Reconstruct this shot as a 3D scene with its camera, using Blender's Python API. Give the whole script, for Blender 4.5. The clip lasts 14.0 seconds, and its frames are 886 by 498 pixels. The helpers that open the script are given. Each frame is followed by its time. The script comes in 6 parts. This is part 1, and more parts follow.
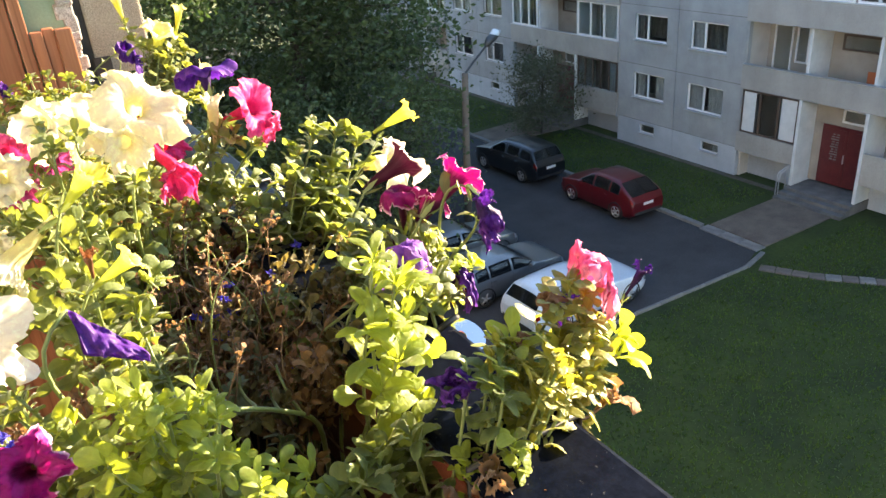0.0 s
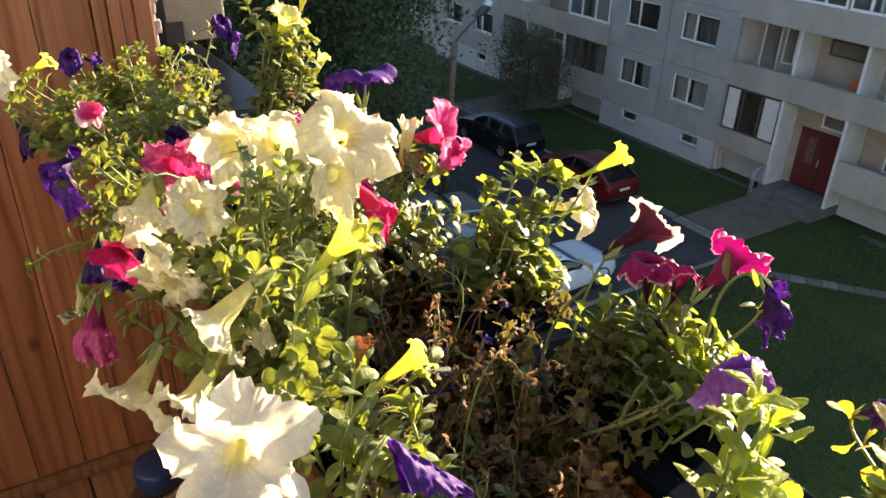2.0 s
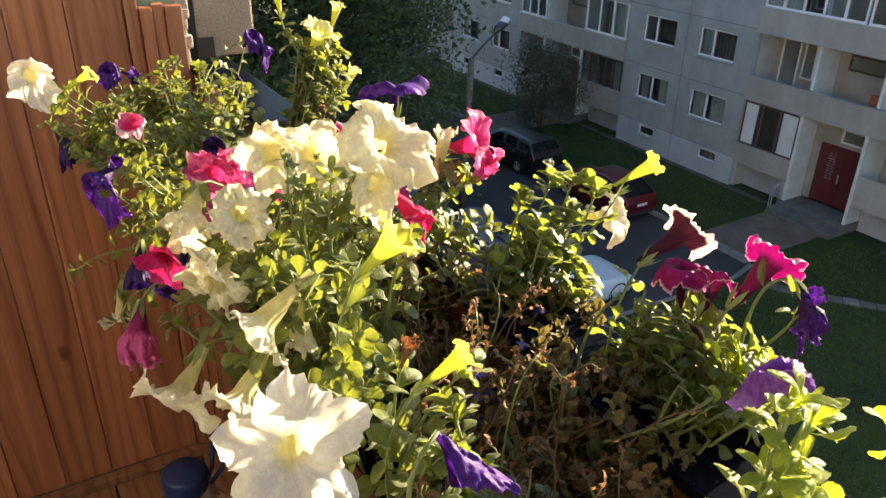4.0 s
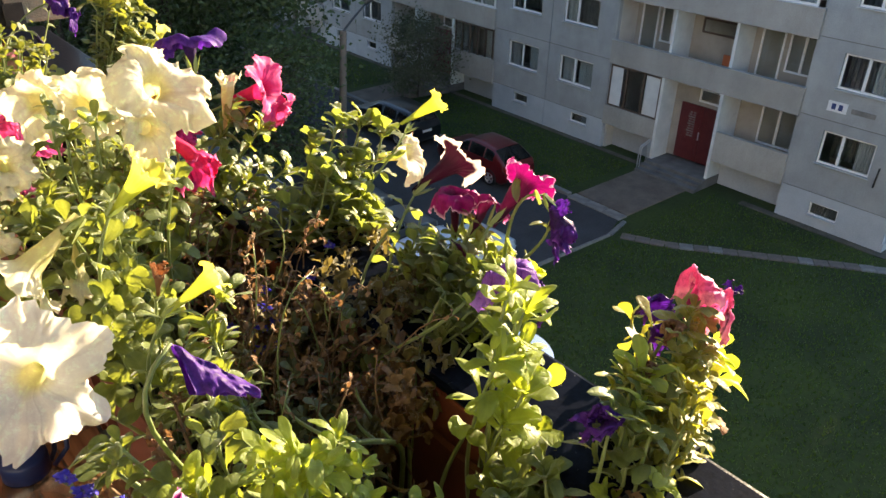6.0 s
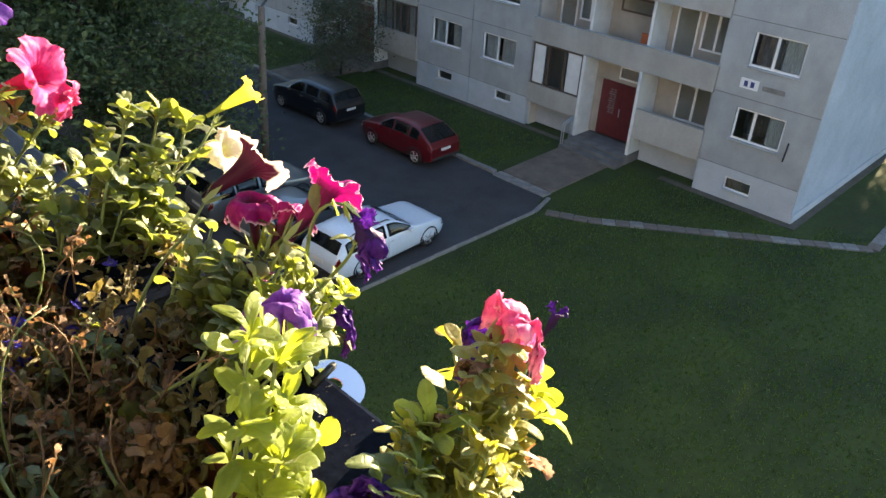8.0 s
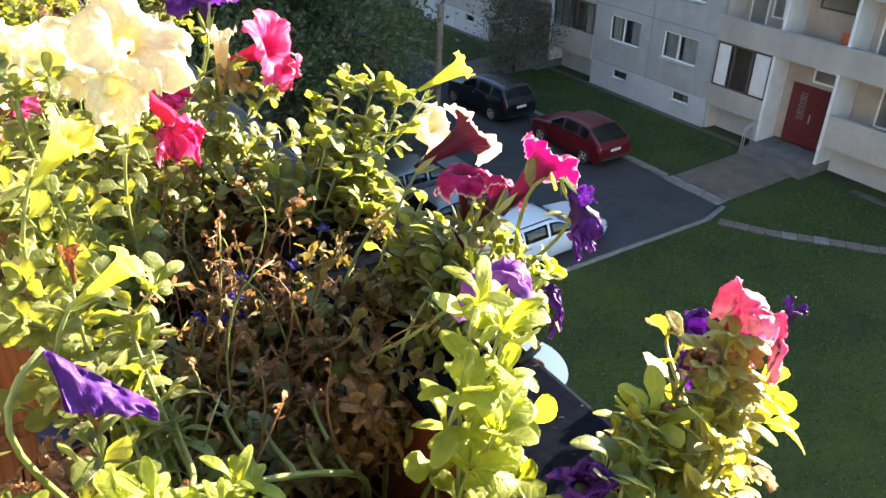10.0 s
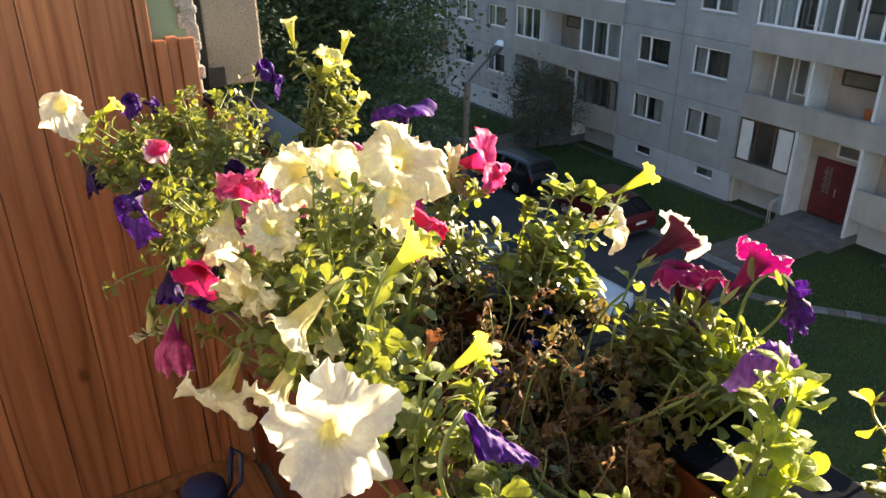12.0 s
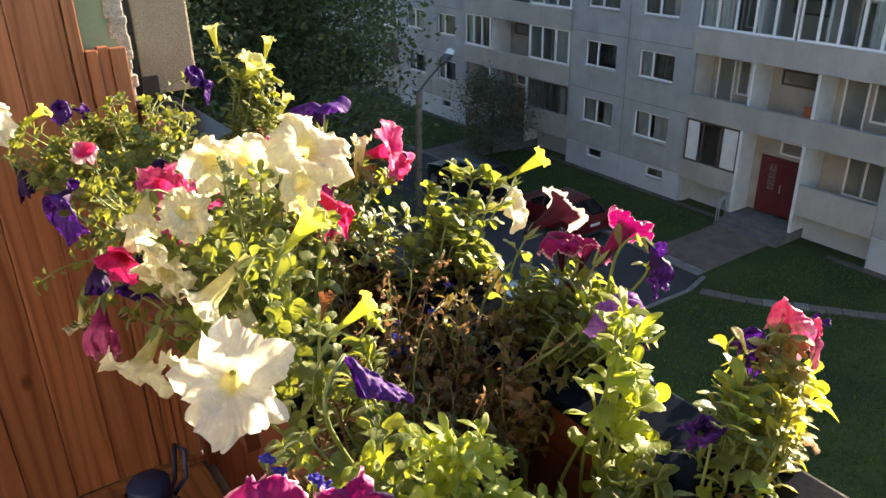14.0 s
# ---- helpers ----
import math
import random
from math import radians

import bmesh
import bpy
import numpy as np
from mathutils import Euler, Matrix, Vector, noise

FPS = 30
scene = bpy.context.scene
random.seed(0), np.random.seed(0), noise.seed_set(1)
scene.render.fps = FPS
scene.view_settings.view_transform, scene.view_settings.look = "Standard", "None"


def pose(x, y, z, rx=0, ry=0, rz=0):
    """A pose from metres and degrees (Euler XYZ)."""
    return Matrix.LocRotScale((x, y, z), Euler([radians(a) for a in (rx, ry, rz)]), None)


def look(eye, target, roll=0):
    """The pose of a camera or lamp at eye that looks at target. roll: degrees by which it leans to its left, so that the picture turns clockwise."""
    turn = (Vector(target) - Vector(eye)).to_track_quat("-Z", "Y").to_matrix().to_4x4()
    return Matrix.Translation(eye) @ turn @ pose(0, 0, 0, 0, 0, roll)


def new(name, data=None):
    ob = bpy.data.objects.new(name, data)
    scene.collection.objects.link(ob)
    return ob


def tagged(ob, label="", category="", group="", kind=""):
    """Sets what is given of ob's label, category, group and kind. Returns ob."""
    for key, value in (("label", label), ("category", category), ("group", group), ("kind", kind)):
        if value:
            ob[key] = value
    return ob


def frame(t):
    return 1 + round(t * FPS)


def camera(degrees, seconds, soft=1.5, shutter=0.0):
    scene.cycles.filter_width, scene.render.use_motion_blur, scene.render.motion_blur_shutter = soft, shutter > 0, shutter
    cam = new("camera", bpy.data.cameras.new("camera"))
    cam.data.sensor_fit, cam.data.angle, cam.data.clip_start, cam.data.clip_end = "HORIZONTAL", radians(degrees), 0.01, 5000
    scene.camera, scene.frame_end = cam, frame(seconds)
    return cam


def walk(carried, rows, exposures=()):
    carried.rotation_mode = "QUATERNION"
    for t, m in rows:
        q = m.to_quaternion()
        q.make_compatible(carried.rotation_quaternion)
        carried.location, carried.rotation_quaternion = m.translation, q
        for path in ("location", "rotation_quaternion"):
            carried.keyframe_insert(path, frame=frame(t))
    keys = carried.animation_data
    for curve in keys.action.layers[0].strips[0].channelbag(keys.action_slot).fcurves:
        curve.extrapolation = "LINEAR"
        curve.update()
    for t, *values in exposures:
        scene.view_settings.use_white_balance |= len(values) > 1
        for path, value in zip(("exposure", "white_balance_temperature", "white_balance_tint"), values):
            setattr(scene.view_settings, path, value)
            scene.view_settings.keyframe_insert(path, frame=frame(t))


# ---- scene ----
cam = camera(60.6, 14.0)
METRES, EYE, TILT, LEAN, TURN = 1.1, 12.5, 0.0, 0.0, -29.9
ROWS = [
    (0.0, 0.0, 0.0, 0.0, -2.05, -25.93, 4.23),
    (0.5, -0.0695, 0.0424, 0.0108, -2.41, -28.03, 0.63),
    (1.0, -0.1876, 0.0686, 0.0194, -5.11, -27.79, 0.14),
    (1.5, -0.2189, 0.1088, 0.0283, -4.02, -28.48, -1.07),
    (2.0, -0.223, 0.1262, 0.0404, -2.08, -28.39, -1.27),
    (2.5, -0.2284, 0.1295, 0.0428, -0.58, -27.36, -0.75),
    (5.0, -0.2299, 0.081, 0.037, -1.6, -27.4, -0.7),
    (5.5, -0.2023, 0.0568, 0.036, -4.34, -28.44, -0.06),
    (6.0, -0.1552, 0.064, 0.0236, -10.16, -29.03, -1.43),
    (6.5, -0.1125, 0.083, 0.0294, -15.43, -29.74, -3.27),
    (7.0, -0.0308, 0.1272, 0.014, -17.82, -29.89, -3.17),
    (9.5, -0.0717, 0.1446, 0.0005, -5.62, -31.21, -1.06),
    (10.0, -0.0763, 0.146, -0.0148, -3.02, -30.95, -0.23),
    (10.5, -0.1092, 0.1359, -0.0172, -4.02, -31.11, -0.86),
    (11.0, -0.1567, 0.0989, 0.0101, -3.87, -31.5, -1.15),
    (11.5, -0.2152, 0.07, 0.0348, -3.11, -28.67, -0.76),
    (12.0, -0.254, 0.0613, 0.0499, -1.52, -25.5, 0.35),
    (12.5, -0.262, 0.0558, 0.0512, -0.53, -23.8, 0.85),
    (13.0, -0.2531, 0.0422, 0.0516, -0.32, -23.17, 1.14),
    (13.5, -0.2352, 0.0248, 0.0506, -1.84, -24.11, 1.18),
    (14.0, -0.2041, -0.0134, 0.0507, -5.21, -24.89, 0.94),
]
EXPOSURES = [(0.0, 3.14), (0.8, 2.95), (1.5, 2.52), (2.0, 2.38), (5.0, 2.35), (6.0, 2.46), (7.0, 2.55), (9.5, 3.14), (10.5, 3.17), (11.0, 3.14), (11.5, 2.8), (12.0, 2.44), (12.5, 2.36), (14.0, 2.4)]
walk(cam, [(t, pose(0, 0, EYE, TILT, LEAN, TURN) @ pose(METRES * x, METRES * y, METRES * z, 90 + pitch, roll, yaw)) for t, x, y, z, yaw, pitch, roll in ROWS], EXPOSURES)

# ---- light ----
SUN_ELEVATION, SUN_TOWARDS = 15.5, 8.0      # degrees above the horizon; turn from +x towards +y
world = bpy.data.worlds.new("sky")
scene.world = world
world.use_nodes = True
_wn = world.node_tree.nodes
_sky = _wn.new("ShaderNodeTexSky")
_sky.sky_type = "NISHITA"
_sky.sun_disc = False
_sky.dust_density, _sky.ozone_density = 0.5, 2.0
_sky.sun_elevation = radians(SUN_ELEVATION)
_sky.sun_rotation = radians(90 - SUN_TOWARDS)
_wn["Background"].inputs["Strength"].default_value = 0.075
world.node_tree.links.new(_sky.outputs["Color"], _wn["Background"].inputs["Color"])
_sun = bpy.data.lights.new("sun", "SUN")
_sun.energy, _sun.angle, _sun.color = 5.0, radians(0.6), (1.0, 0.785, 0.51)
_e, _a = radians(SUN_ELEVATION), radians(SUN_TOWARDS)
SUNWARD = Vector((math.cos(_e) * math.cos(_a), math.cos(_e) * math.sin(_a), math.sin(_e)))
new("sun", _sun).matrix_world = look(SUNWARD * 60, (0, 0, 0))

# ---- materials ----
RNG = random.Random(7)


class Nodes:
    """A node material under construction."""

    def __init__(self, name):
        self.mat = bpy.data.materials.new(name)
        self.mat.use_nodes = True
        self.tree = self.mat.node_tree
        self.bsdf = self.tree.nodes["Principled BSDF"]
        self.out = self.tree.nodes["Material Output"]

    def add(self, kind, **values):
        node = self.tree.nodes.new(kind)
        for key, value in values.items():
            node.inputs[key.replace("_", " ")].default_value = value
        return node

    def link(self, a, b):
        self.tree.links.new(a, b)

    def place(self, stretch=(1, 1, 1), own=True):
        co = self.add("ShaderNodeTexCoord")
        mp = self.add("ShaderNodeMapping", Scale=stretch)
        self.link(co.outputs["Object" if own else "Generated"], mp.inputs["Vector"])
        return mp.outputs["Vector"]

    def noise(self, scale, detail=4.0, rough=0.55, vector=None):
        n = self.add("ShaderNodeTexNoise", Scale=scale, Detail=detail, Roughness=rough)
        if vector is not None:
            self.link(vector, n.inputs["Vector"])
        return n.outputs["Fac"]

    def ramp(self, fac, stops):
        r = self.add("ShaderNodeValToRGB")
        el = r.color_ramp.elements
        while len(el) < len(stops):
            el.new(0.5)
        for e, (p, c) in zip(el, stops):
            e.position, e.color = p, (*c, 1)
        self.link(fac, r.inputs["Fac"])
        return r.outputs["Color"]

    def mix(self, fac, a, b, mode="MIX"):
        m = self.add("ShaderNodeMix")
        m.data_type, m.blend_type = "RGBA", mode
        for sock, v in ((m.inputs[0], fac), (m.inputs[6], a), (m.inputs[7], b)):
            if isinstance(v, (int, float)):
                sock.default_value = v
            elif isinstance(v, tuple):
                sock.default_value = (*v, 1)
            else:
                self.link(v, sock)
        return m.outputs[2]

    def bump(self, height, strength=0.3, distance=0.01):
        b = self.add("ShaderNodeBump", Strength=strength, Distance=distance)
        self.link(height, b.inputs["Height"])
        self.link(b.outputs["Normal"], self.bsdf.inputs["Normal"])
        return b.outputs["Normal"]

    def random(self):
        a = self.add("ShaderNodeMath")
        a.operation = "ADD"
        self.link(self.add("ShaderNodeObjectInfo").outputs["Random"], a.inputs[0])
        self.link(self.add("ShaderNodeNewGeometry").outputs["Random Per Island"], a.inputs[1])
        b = self.add("ShaderNodeMath")
        b.operation = "FRACT"
        self.link(a.outputs[0], b.inputs[0])
        return b.outputs[0]

    def base(self, colour, rough=0.6, metal=0.0):
        if isinstance(colour, tuple):
            self.bsdf.inputs["Base Color"].default_value = (*colour, 1)
        else:
            self.link(colour, self.bsdf.inputs["Base Color"])
        self.bsdf.inputs["Roughness"].default_value = rough
        self.bsdf.inputs["Metallic"].default_value = metal


def speckled(name, a, b, scale=6.0, rough=0.8, fine=90.0, relief=0.2, depth=0.004, spread=0.12):
    """Two tones in soft patches with a fine grain on top."""
    n = Nodes(name)
    v = n.place()
    big = n.ramp(n.noise(scale, 6, 0.6, v), [(0.3, a), (0.72, b)])
    grain = n.noise(fine, 4, 0.6, v)
    tone = n.ramp(grain, [(0.25, (1 - spread * 2,) * 3), (0.75, (1.0, 1.0, 1.0))])
    n.base(n.mix(1.0, big, tone, "MULTIPLY"), rough)
    n.bump(grain, relief, depth)
    return n.mat


def plain(name, colour, rough=0.5, metal=0.0, coat=0.0):
    n = Nodes(name)
    v = n.place()
    tone = n.ramp(n.noise(14.0, 5, 0.6, v), [(0.3, tuple(c * 0.86 for c in colour)), (0.7, colour)])
    n.base(tone, rough, metal)
    n.bsdf.inputs["Coat Weight"].default_value = coat
    n.bsdf.inputs["Coat Roughness"].default_value = 0.08
    return n.mat


def glass(name, tint=(0.9, 0.95, 0.95), rough=0.02):
    n = Nodes(name)
    n.base(tint, rough)
    n.bsdf.inputs["Transmission Weight"].default_value = 1.0
    n.bsdf.inputs["IOR"].default_value = 1.45
    return n.mat


def thin_leaf(name, dark, light, through_colour, translucent=0.5, rough=0.36, blade=False):
    """A leaf: lets light through from behind. blade: its marks follow the leaf's own length and width, with side veins."""
    n = Nodes(name)
    if blade:
        at = n.add("ShaderNodeAttribute")
        at.attribute_name = "blade"
        v = at.outputs["Vector"]
    else:
        v = n.place()
    patch = n.noise(3.2 if blade else 55.0, 5, 0.62, v)
    own = n.random()
    mixed = n.mix(own, n.ramp(patch, [(0.3, dark), (0.7, light)]), n.ramp(patch, [(0.3, light), (0.75, tuple(min(1, c * 1.25) for c in light))]))
    mid = n.add("ShaderNodeAttribute")
    mid.attribute_name = "midrib"
    rib = n.ramp(mid.outputs["Fac"], [(0.0, (1.0, 1.0, 1.0)), (0.6, (1.0, 1.0, 1.0)), (0.95, (1.35, 1.3, 1.25))])
    n.base(n.mix(1.0, mixed, rib, "MULTIPLY"), rough)
    n.bsdf.inputs["Sheen Weight"].default_value = 0.35
    n.bsdf.inputs["Sheen Roughness"].default_value = 0.35
    fine = n.noise(14.0 if blade else 330.0, 4, 0.6, v)
    if blade:
        veins = n.add("ShaderNodeTexWave", Scale=2.1, Distortion=1.2, Detail=1.0)
        n.link(v, veins.inputs["Vector"])
        n.bump(n.mix(0.5, fine, n.ramp(veins.outputs["Fac"], [(0.0, (0.0, 0.0, 0.0)), (0.25, (0.9, 0.9, 0.9)), (1.0, (1.0, 1.0, 1.0))])), 0.38, 0.0009)
    else:
        n.bump(fine, 0.3, 0.002)
    tr = n.add("ShaderNodeBsdfTranslucent")
    n.link(n.mix(1.0, n.ramp(patch, [(0.25, (0.72, 0.76, 0.7)), (0.7, (1.0, 1.0, 1.0))]), through_colour, "MULTIPLY"), tr.inputs["Color"])
    ms = n.add("ShaderNodeMixShader", Fac=translucent)
    n.link(n.bsdf.outputs["BSDF"], ms.inputs[1])
    n.link(tr.outputs["BSDF"], ms.inputs[2])
    n.link(ms.outputs["Shader"], n.out.inputs["Surface"])
    return n.mat


def petal(name, edge, middle, heart, through_colour, translucent=0.45, rim_at=0.86, crinkle_shade=0.0):
    """Petals: heart, middle and rim tones by the distance from the flower's axis, radial veins, and fine wrinkles whose
    shade and highlights are put into the colour.
    """
    n = Nodes(name)
    at = n.add("ShaderNodeAttribute")
    at.attribute_name = "rim"
    tone = n.ramp(at.outputs["Fac"], [(0.0, heart), (0.2, heart), (0.36, middle), (rim_at, middle), (min(0.98, rim_at + 0.1), edge)])
    v = n.place()
    vn = n.add("ShaderNodeAttribute")
    vn.attribute_name = "vein"
    tone = n.mix(1.0, tone, n.ramp(vn.outputs["Fac"], [(0.0, (0.90, 0.885, 0.89)), (0.35, (1.0, 1.0, 1.0))]), "MULTIPLY")
    vary = n.ramp(n.noise(60.0, 4, 0.6, v), [(0.3, (0.86, 0.84, 0.86)), (0.7, (1.0, 1.0, 1.0))])
    colour = n.mix(1.0, tone, vary, "MULTIPLY")
    # dark folds and lit ridges of fine wrinkles, painted into the colour
    if crinkle_shade:
        crease_shade = n.ramp(n.noise(150.0, 6, 0.7, v), [(0.36, (1 - crinkle_shade, 1 - crinkle_shade * 1.25, 1 - crinkle_shade)), (0.52, (1.0, 1.0, 1.0)), (0.66, (1.12, 1.25, 1.2))])
        colour = n.mix(1.0, colour, crease_shade, "MULTIPLY")
    n.base(colour, 0.55)
    n.bsdf.inputs["Specular IOR Level"].default_value = 0.3
    n.bump(n.mix(0.35, n.noise(170.0, 4, 0.6, v), vn.outputs["Fac"]), 0.55, 0.0022)
    tr = n.add("ShaderNodeBsdfTranslucent")
    n.link(n.mix(1.0, colour, through_colour, "MULTIPLY"), tr.inputs["Color"])
    ms = n.add("ShaderNodeMixShader", Fac=translucent)
    n.link(n.bsdf.outputs["BSDF"], ms.inputs[1])
    n.link(tr.outputs["BSDF"], ms.inputs[2])
    n.link(ms.outputs["Shader"], n.out.inputs["Surface"])
    return n.mat


def boards(name, dark, light, rough=0.5):
    """Planed softwood, grain along z, knots, a varnish."""
    n = Nodes(name)
    co = n.add("ShaderNodeTexCoord")
    oi = n.add("ShaderNodeObjectInfo")
    shift = n.add("ShaderNodeVectorMath")
    shift.operation = "SCALE"
    n.link(oi.outputs["Location"], shift.inputs[0])
    shift.inputs["Scale"].default_value = 7.3
    addv = n.add("ShaderNodeVectorMath")
    addv.operation = "ADD"
    n.link(co.outputs["Object"], addv.inputs[0])
    n.link(shift.outputs[0], addv.inputs[1])
    mp = n.add("ShaderNodeMapping", Scale=(30, 30, 1.1))
    n.link(addv.outputs[0], mp.inputs["Vector"])
    grain = n.noise(1.6, 7, 0.68, mp.outputs["Vector"])
    mp2 = n.add("ShaderNodeMapping", Scale=(1, 1, 0.55))
    n.link(addv.outputs[0], mp2.inputs["Vector"])
    knots = n.add("ShaderNodeTexVoronoi", Scale=5.5)
    n.link(mp2.outputs["Vector"], knots.inputs["Vector"])
    wood = n.ramp(grain, [(0.3, dark), (0.55, tuple((a + b) / 2 for a, b in zip(dark, light))), (0.72, light)])
    spot = n.ramp(knots.outputs["Distance"], [(0.0, (0.25, 0.2, 0.18)), (0.06, (0.4, 0.34, 0.3)), (0.1, (1, 1, 1))])
    ring = n.add("ShaderNodeTexWave", Scale=5.0, Distortion=14.0, Detail=2.0, Detail_Scale=0.9)
    ring.bands_direction = "X"
    mp3 = n.add("ShaderNodeMapping", Scale=(1.6, 1.6, 0.16))
    n.link(addv.outputs[0], mp3.inputs["Vector"])
    n.link(mp3.outputs["Vector"], ring.inputs["Vector"])
    wood = n.mix(1.0, wood, n.ramp(ring.outputs["Fac"], [(0.0, (0.72, 0.66, 0.61)), (0.16, (0.94, 0.92, 0.90)), (1.0, (1.06, 1.05, 1.04))]), "MULTIPLY")
    each = n.ramp(n.random(), [(0.0, (0.8, 0.8, 0.8)), (1.0, (1.05, 1.02, 1.0))])
    n.base(n.mix(1.0, n.mix(1.0, wood, spot, "MULTIPLY"), each, "MULTIPLY"), rough)
    n.bump(grain, 0.25, 0.002)
    return n.mat


M = {}
M["wood"] = boards("varnished_boards", (0.31, 0.113, 0.054), (0.56, 0.262, 0.138), 0.36)
M["floorwood"] = boards("floor_boards", (0.20, 0.092, 0.046), (0.36, 0.175, 0.092), 0.6)
# dark paint; the sky's blue reflection is put into its base colour
M["rail"] = speckled("weathered_dark_paint", (0.0035, 0.006, 0.015), (0.009, 0.011, 0.020), 14, 0.28, 190, 0.25, 0.0008, 0.35)
for _node in list(M["rail"].node_tree.nodes):
    if _node.type == "BSDF_PRINCIPLED":
        _node.inputs["Specular IOR Level"].default_value = 0.025
        # pale lint and pollen lying on the paint
        _tree = M["rail"].node_tree
        _lint = _tree.nodes.new("ShaderNodeTexNoise")
        _lint.inputs["Scale"].default_value, _lint.inputs["Detail"].default_value = 210.0, 3.0
        _tree.links.new(_tree.nodes["Mapping"].outputs["Vector"], _lint.inputs["Vector"])
        _few = _tree.nodes.new("ShaderNodeValToRGB")
        _few.color_ramp.elements[0].position, _few.color_ramp.elements[1].position = 0.70, 0.76
        _tree.links.new(_lint.outputs["Fac"], _few.inputs["Fac"])
        _dust = _tree.nodes.new("ShaderNodeMix")
        _dust.data_type = "RGBA"
        _dust.inputs[7].default_value = (0.10, 0.10, 0.11, 1)
        _tree.links.new(_few.outputs["Color"], _dust.inputs[0])
        _tree.links.new(_node.inputs["Base Color"].links[0].from_socket, _dust.inputs[6])
        _tree.links.new(_dust.outputs[2], _node.inputs["Base Color"])
M["brown_paint"] = speckled("red_brown_paint", (0.13, 0.031, 0.015), (0.22, 0.058, 0.028), 12, 0.5, 140, 0.25, 0.002)
M["terracotta"] = speckled("terracotta_plastic", (0.085, 0.021, 0.010), (0.15, 0.038, 0.018), 18, 0.6, 220, 0.15, 0.001)
M["soil"] = speckled("peat_soil", (0.018, 0.012, 0.009), (0.06, 0.042, 0.03), 40, 0.95, 190, 1.0, 0.012, 0.35)
M["pebble"] = speckled("exposed_aggregate", (0.38, 0.32, 0.25), (0.56, 0.48, 0.38), 9, 0.85, 260, 0.9, 0.004, 0.25)
M["green_plaster"] = speckled("green_painted_plaster", (0.2, 0.33, 0.23), (0.27, 0.41, 0.3), 7, 0.6, 200, 0.3, 0.002, 0.08)
M["flaking"] = speckled("flaking_plaster", (0.4, 0.4, 0.37), (0.72, 0.72, 0.68), 60, 0.85, 240, 1.0, 0.006, 0.2)
M["darkgap"] = speckled("dark_joint", (0.03, 0.028, 0.026), (0.07, 0.06, 0.055), 20, 0.9)
M["render"] = speckled("grey_render", (0.27, 0.28, 0.30), (0.35, 0.36, 0.38), 3, 0.9, 120, 0.3, 0.004)
# tone chosen for how much light the unseen outer wall throws back
M["outer"] = speckled("dark_weathered_render", (0.21, 0.21, 0.215), (0.29, 0.29, 0.30), 2, 0.9, 60, 0.3, 0.004)


def weathered_panel(name, a, b):
    """Cast concrete with soft patches, vertical rain streaks and a tone of its own for every panel."""
    n = Nodes(name)
    v = n.place()
    big = n.ramp(n.noise(0.9, 6, 0.6, v), [(0.3, a), (0.72, b)])
    streak = n.ramp(n.noise(1.0, 6, 0.7, n.place((0.9, 0.9, 0.3))), [(0.34, (0.90, 0.89, 0.87)), (0.58, (1.0, 1.0, 1.0))])
    grain = n.noise(26.0, 5, 0.65, v)
    tone = n.ramp(grain, [(0.25, (0.74, 0.74, 0.74)), (0.75, (1.02, 1.02, 1.02))])
    own = n.ramp(n.random(), [(0.0, (0.93, 0.93, 0.93)), (1.0, (1.03, 1.02, 1.0))])
    n.base(n.mix(1.0, n.mix(1.0, n.mix(1.0, big, tone, "MULTIPLY"), streak, "MULTIPLY"), own, "MULTIPLY"), 0.9)
    n.bump(grain, 0.4, 0.008)
    return n.mat


M["panel"] = weathered_panel("concrete_panel", (0.318, 0.340, 0.358), (0.435, 0.460, 0.48))
M["parapet"] = weathered_panel("loggia_parapet", (0.36, 0.355, 0.34), (0.46, 0.452, 0.432))
M["panel_end"] = speckled("end_wall_render", (0.32, 0.37, 0.43), (0.44, 0.49, 0.56), 0.7, 0.85, 9, 0.3, 0.008, 0.1)
M["plinth"] = speckled("plinth_paint", (0.37, 0.41, 0.46), (0.48, 0.52, 0.57), 1.0, 0.85, 22, 0.3, 0.006, 0.1)
M["joint"] = speckled("joint_mastic", (0.13, 0.125, 0.12), (0.22, 0.21, 0.2), 5, 0.9)
M["white_frame"] = plain("white_window_frame", (0.8, 0.8, 0.8), 0.35)
M["brown_frame"] = plain("brown_window_frame", (0.09, 0.06, 0.045), 0.5)
M["white_paint"] = speckled("white_painted_slab", (0.55, 0.57, 0.58), (0.7, 0.72, 0.72), 2, 0.7, 40, 0.2, 0.004, 0.05)
M["metal_sill"] = plain("zinc_sill", (0.55, 0.58, 0.62), 0.35, 0.6)
M["pane"] = glass("window_glass")
M["room"] = speckled("room_interior", (0.5, 0.48, 0.45), (0.65, 0.62, 0.58), 1.2, 0.9)
# curtain cloth; its grey also stands for reflections in the panes
M["curtain"] = speckled("net_curtain", (0.42, 0.42, 0.40), (0.6, 0.6, 0.57), 5, 0.9, 60)
M["curtain_dark"] = speckled("lined_curtain", (0.16, 0.15, 0.14), (0.3, 0.27, 0.24), 5, 0.9, 60)
M["door_red"] = speckled("maroon_steel_door", (0.10, 0.016, 0.018), (0.14, 0.024, 0.024), 3, 0.45, 60, 0.1, 0.002)
M["loggia_wall"] = speckled("loggia_back_wall", (0.30, 0.27, 0.23), (0.42, 0.38, 0.33), 1.2, 0.9, 40)
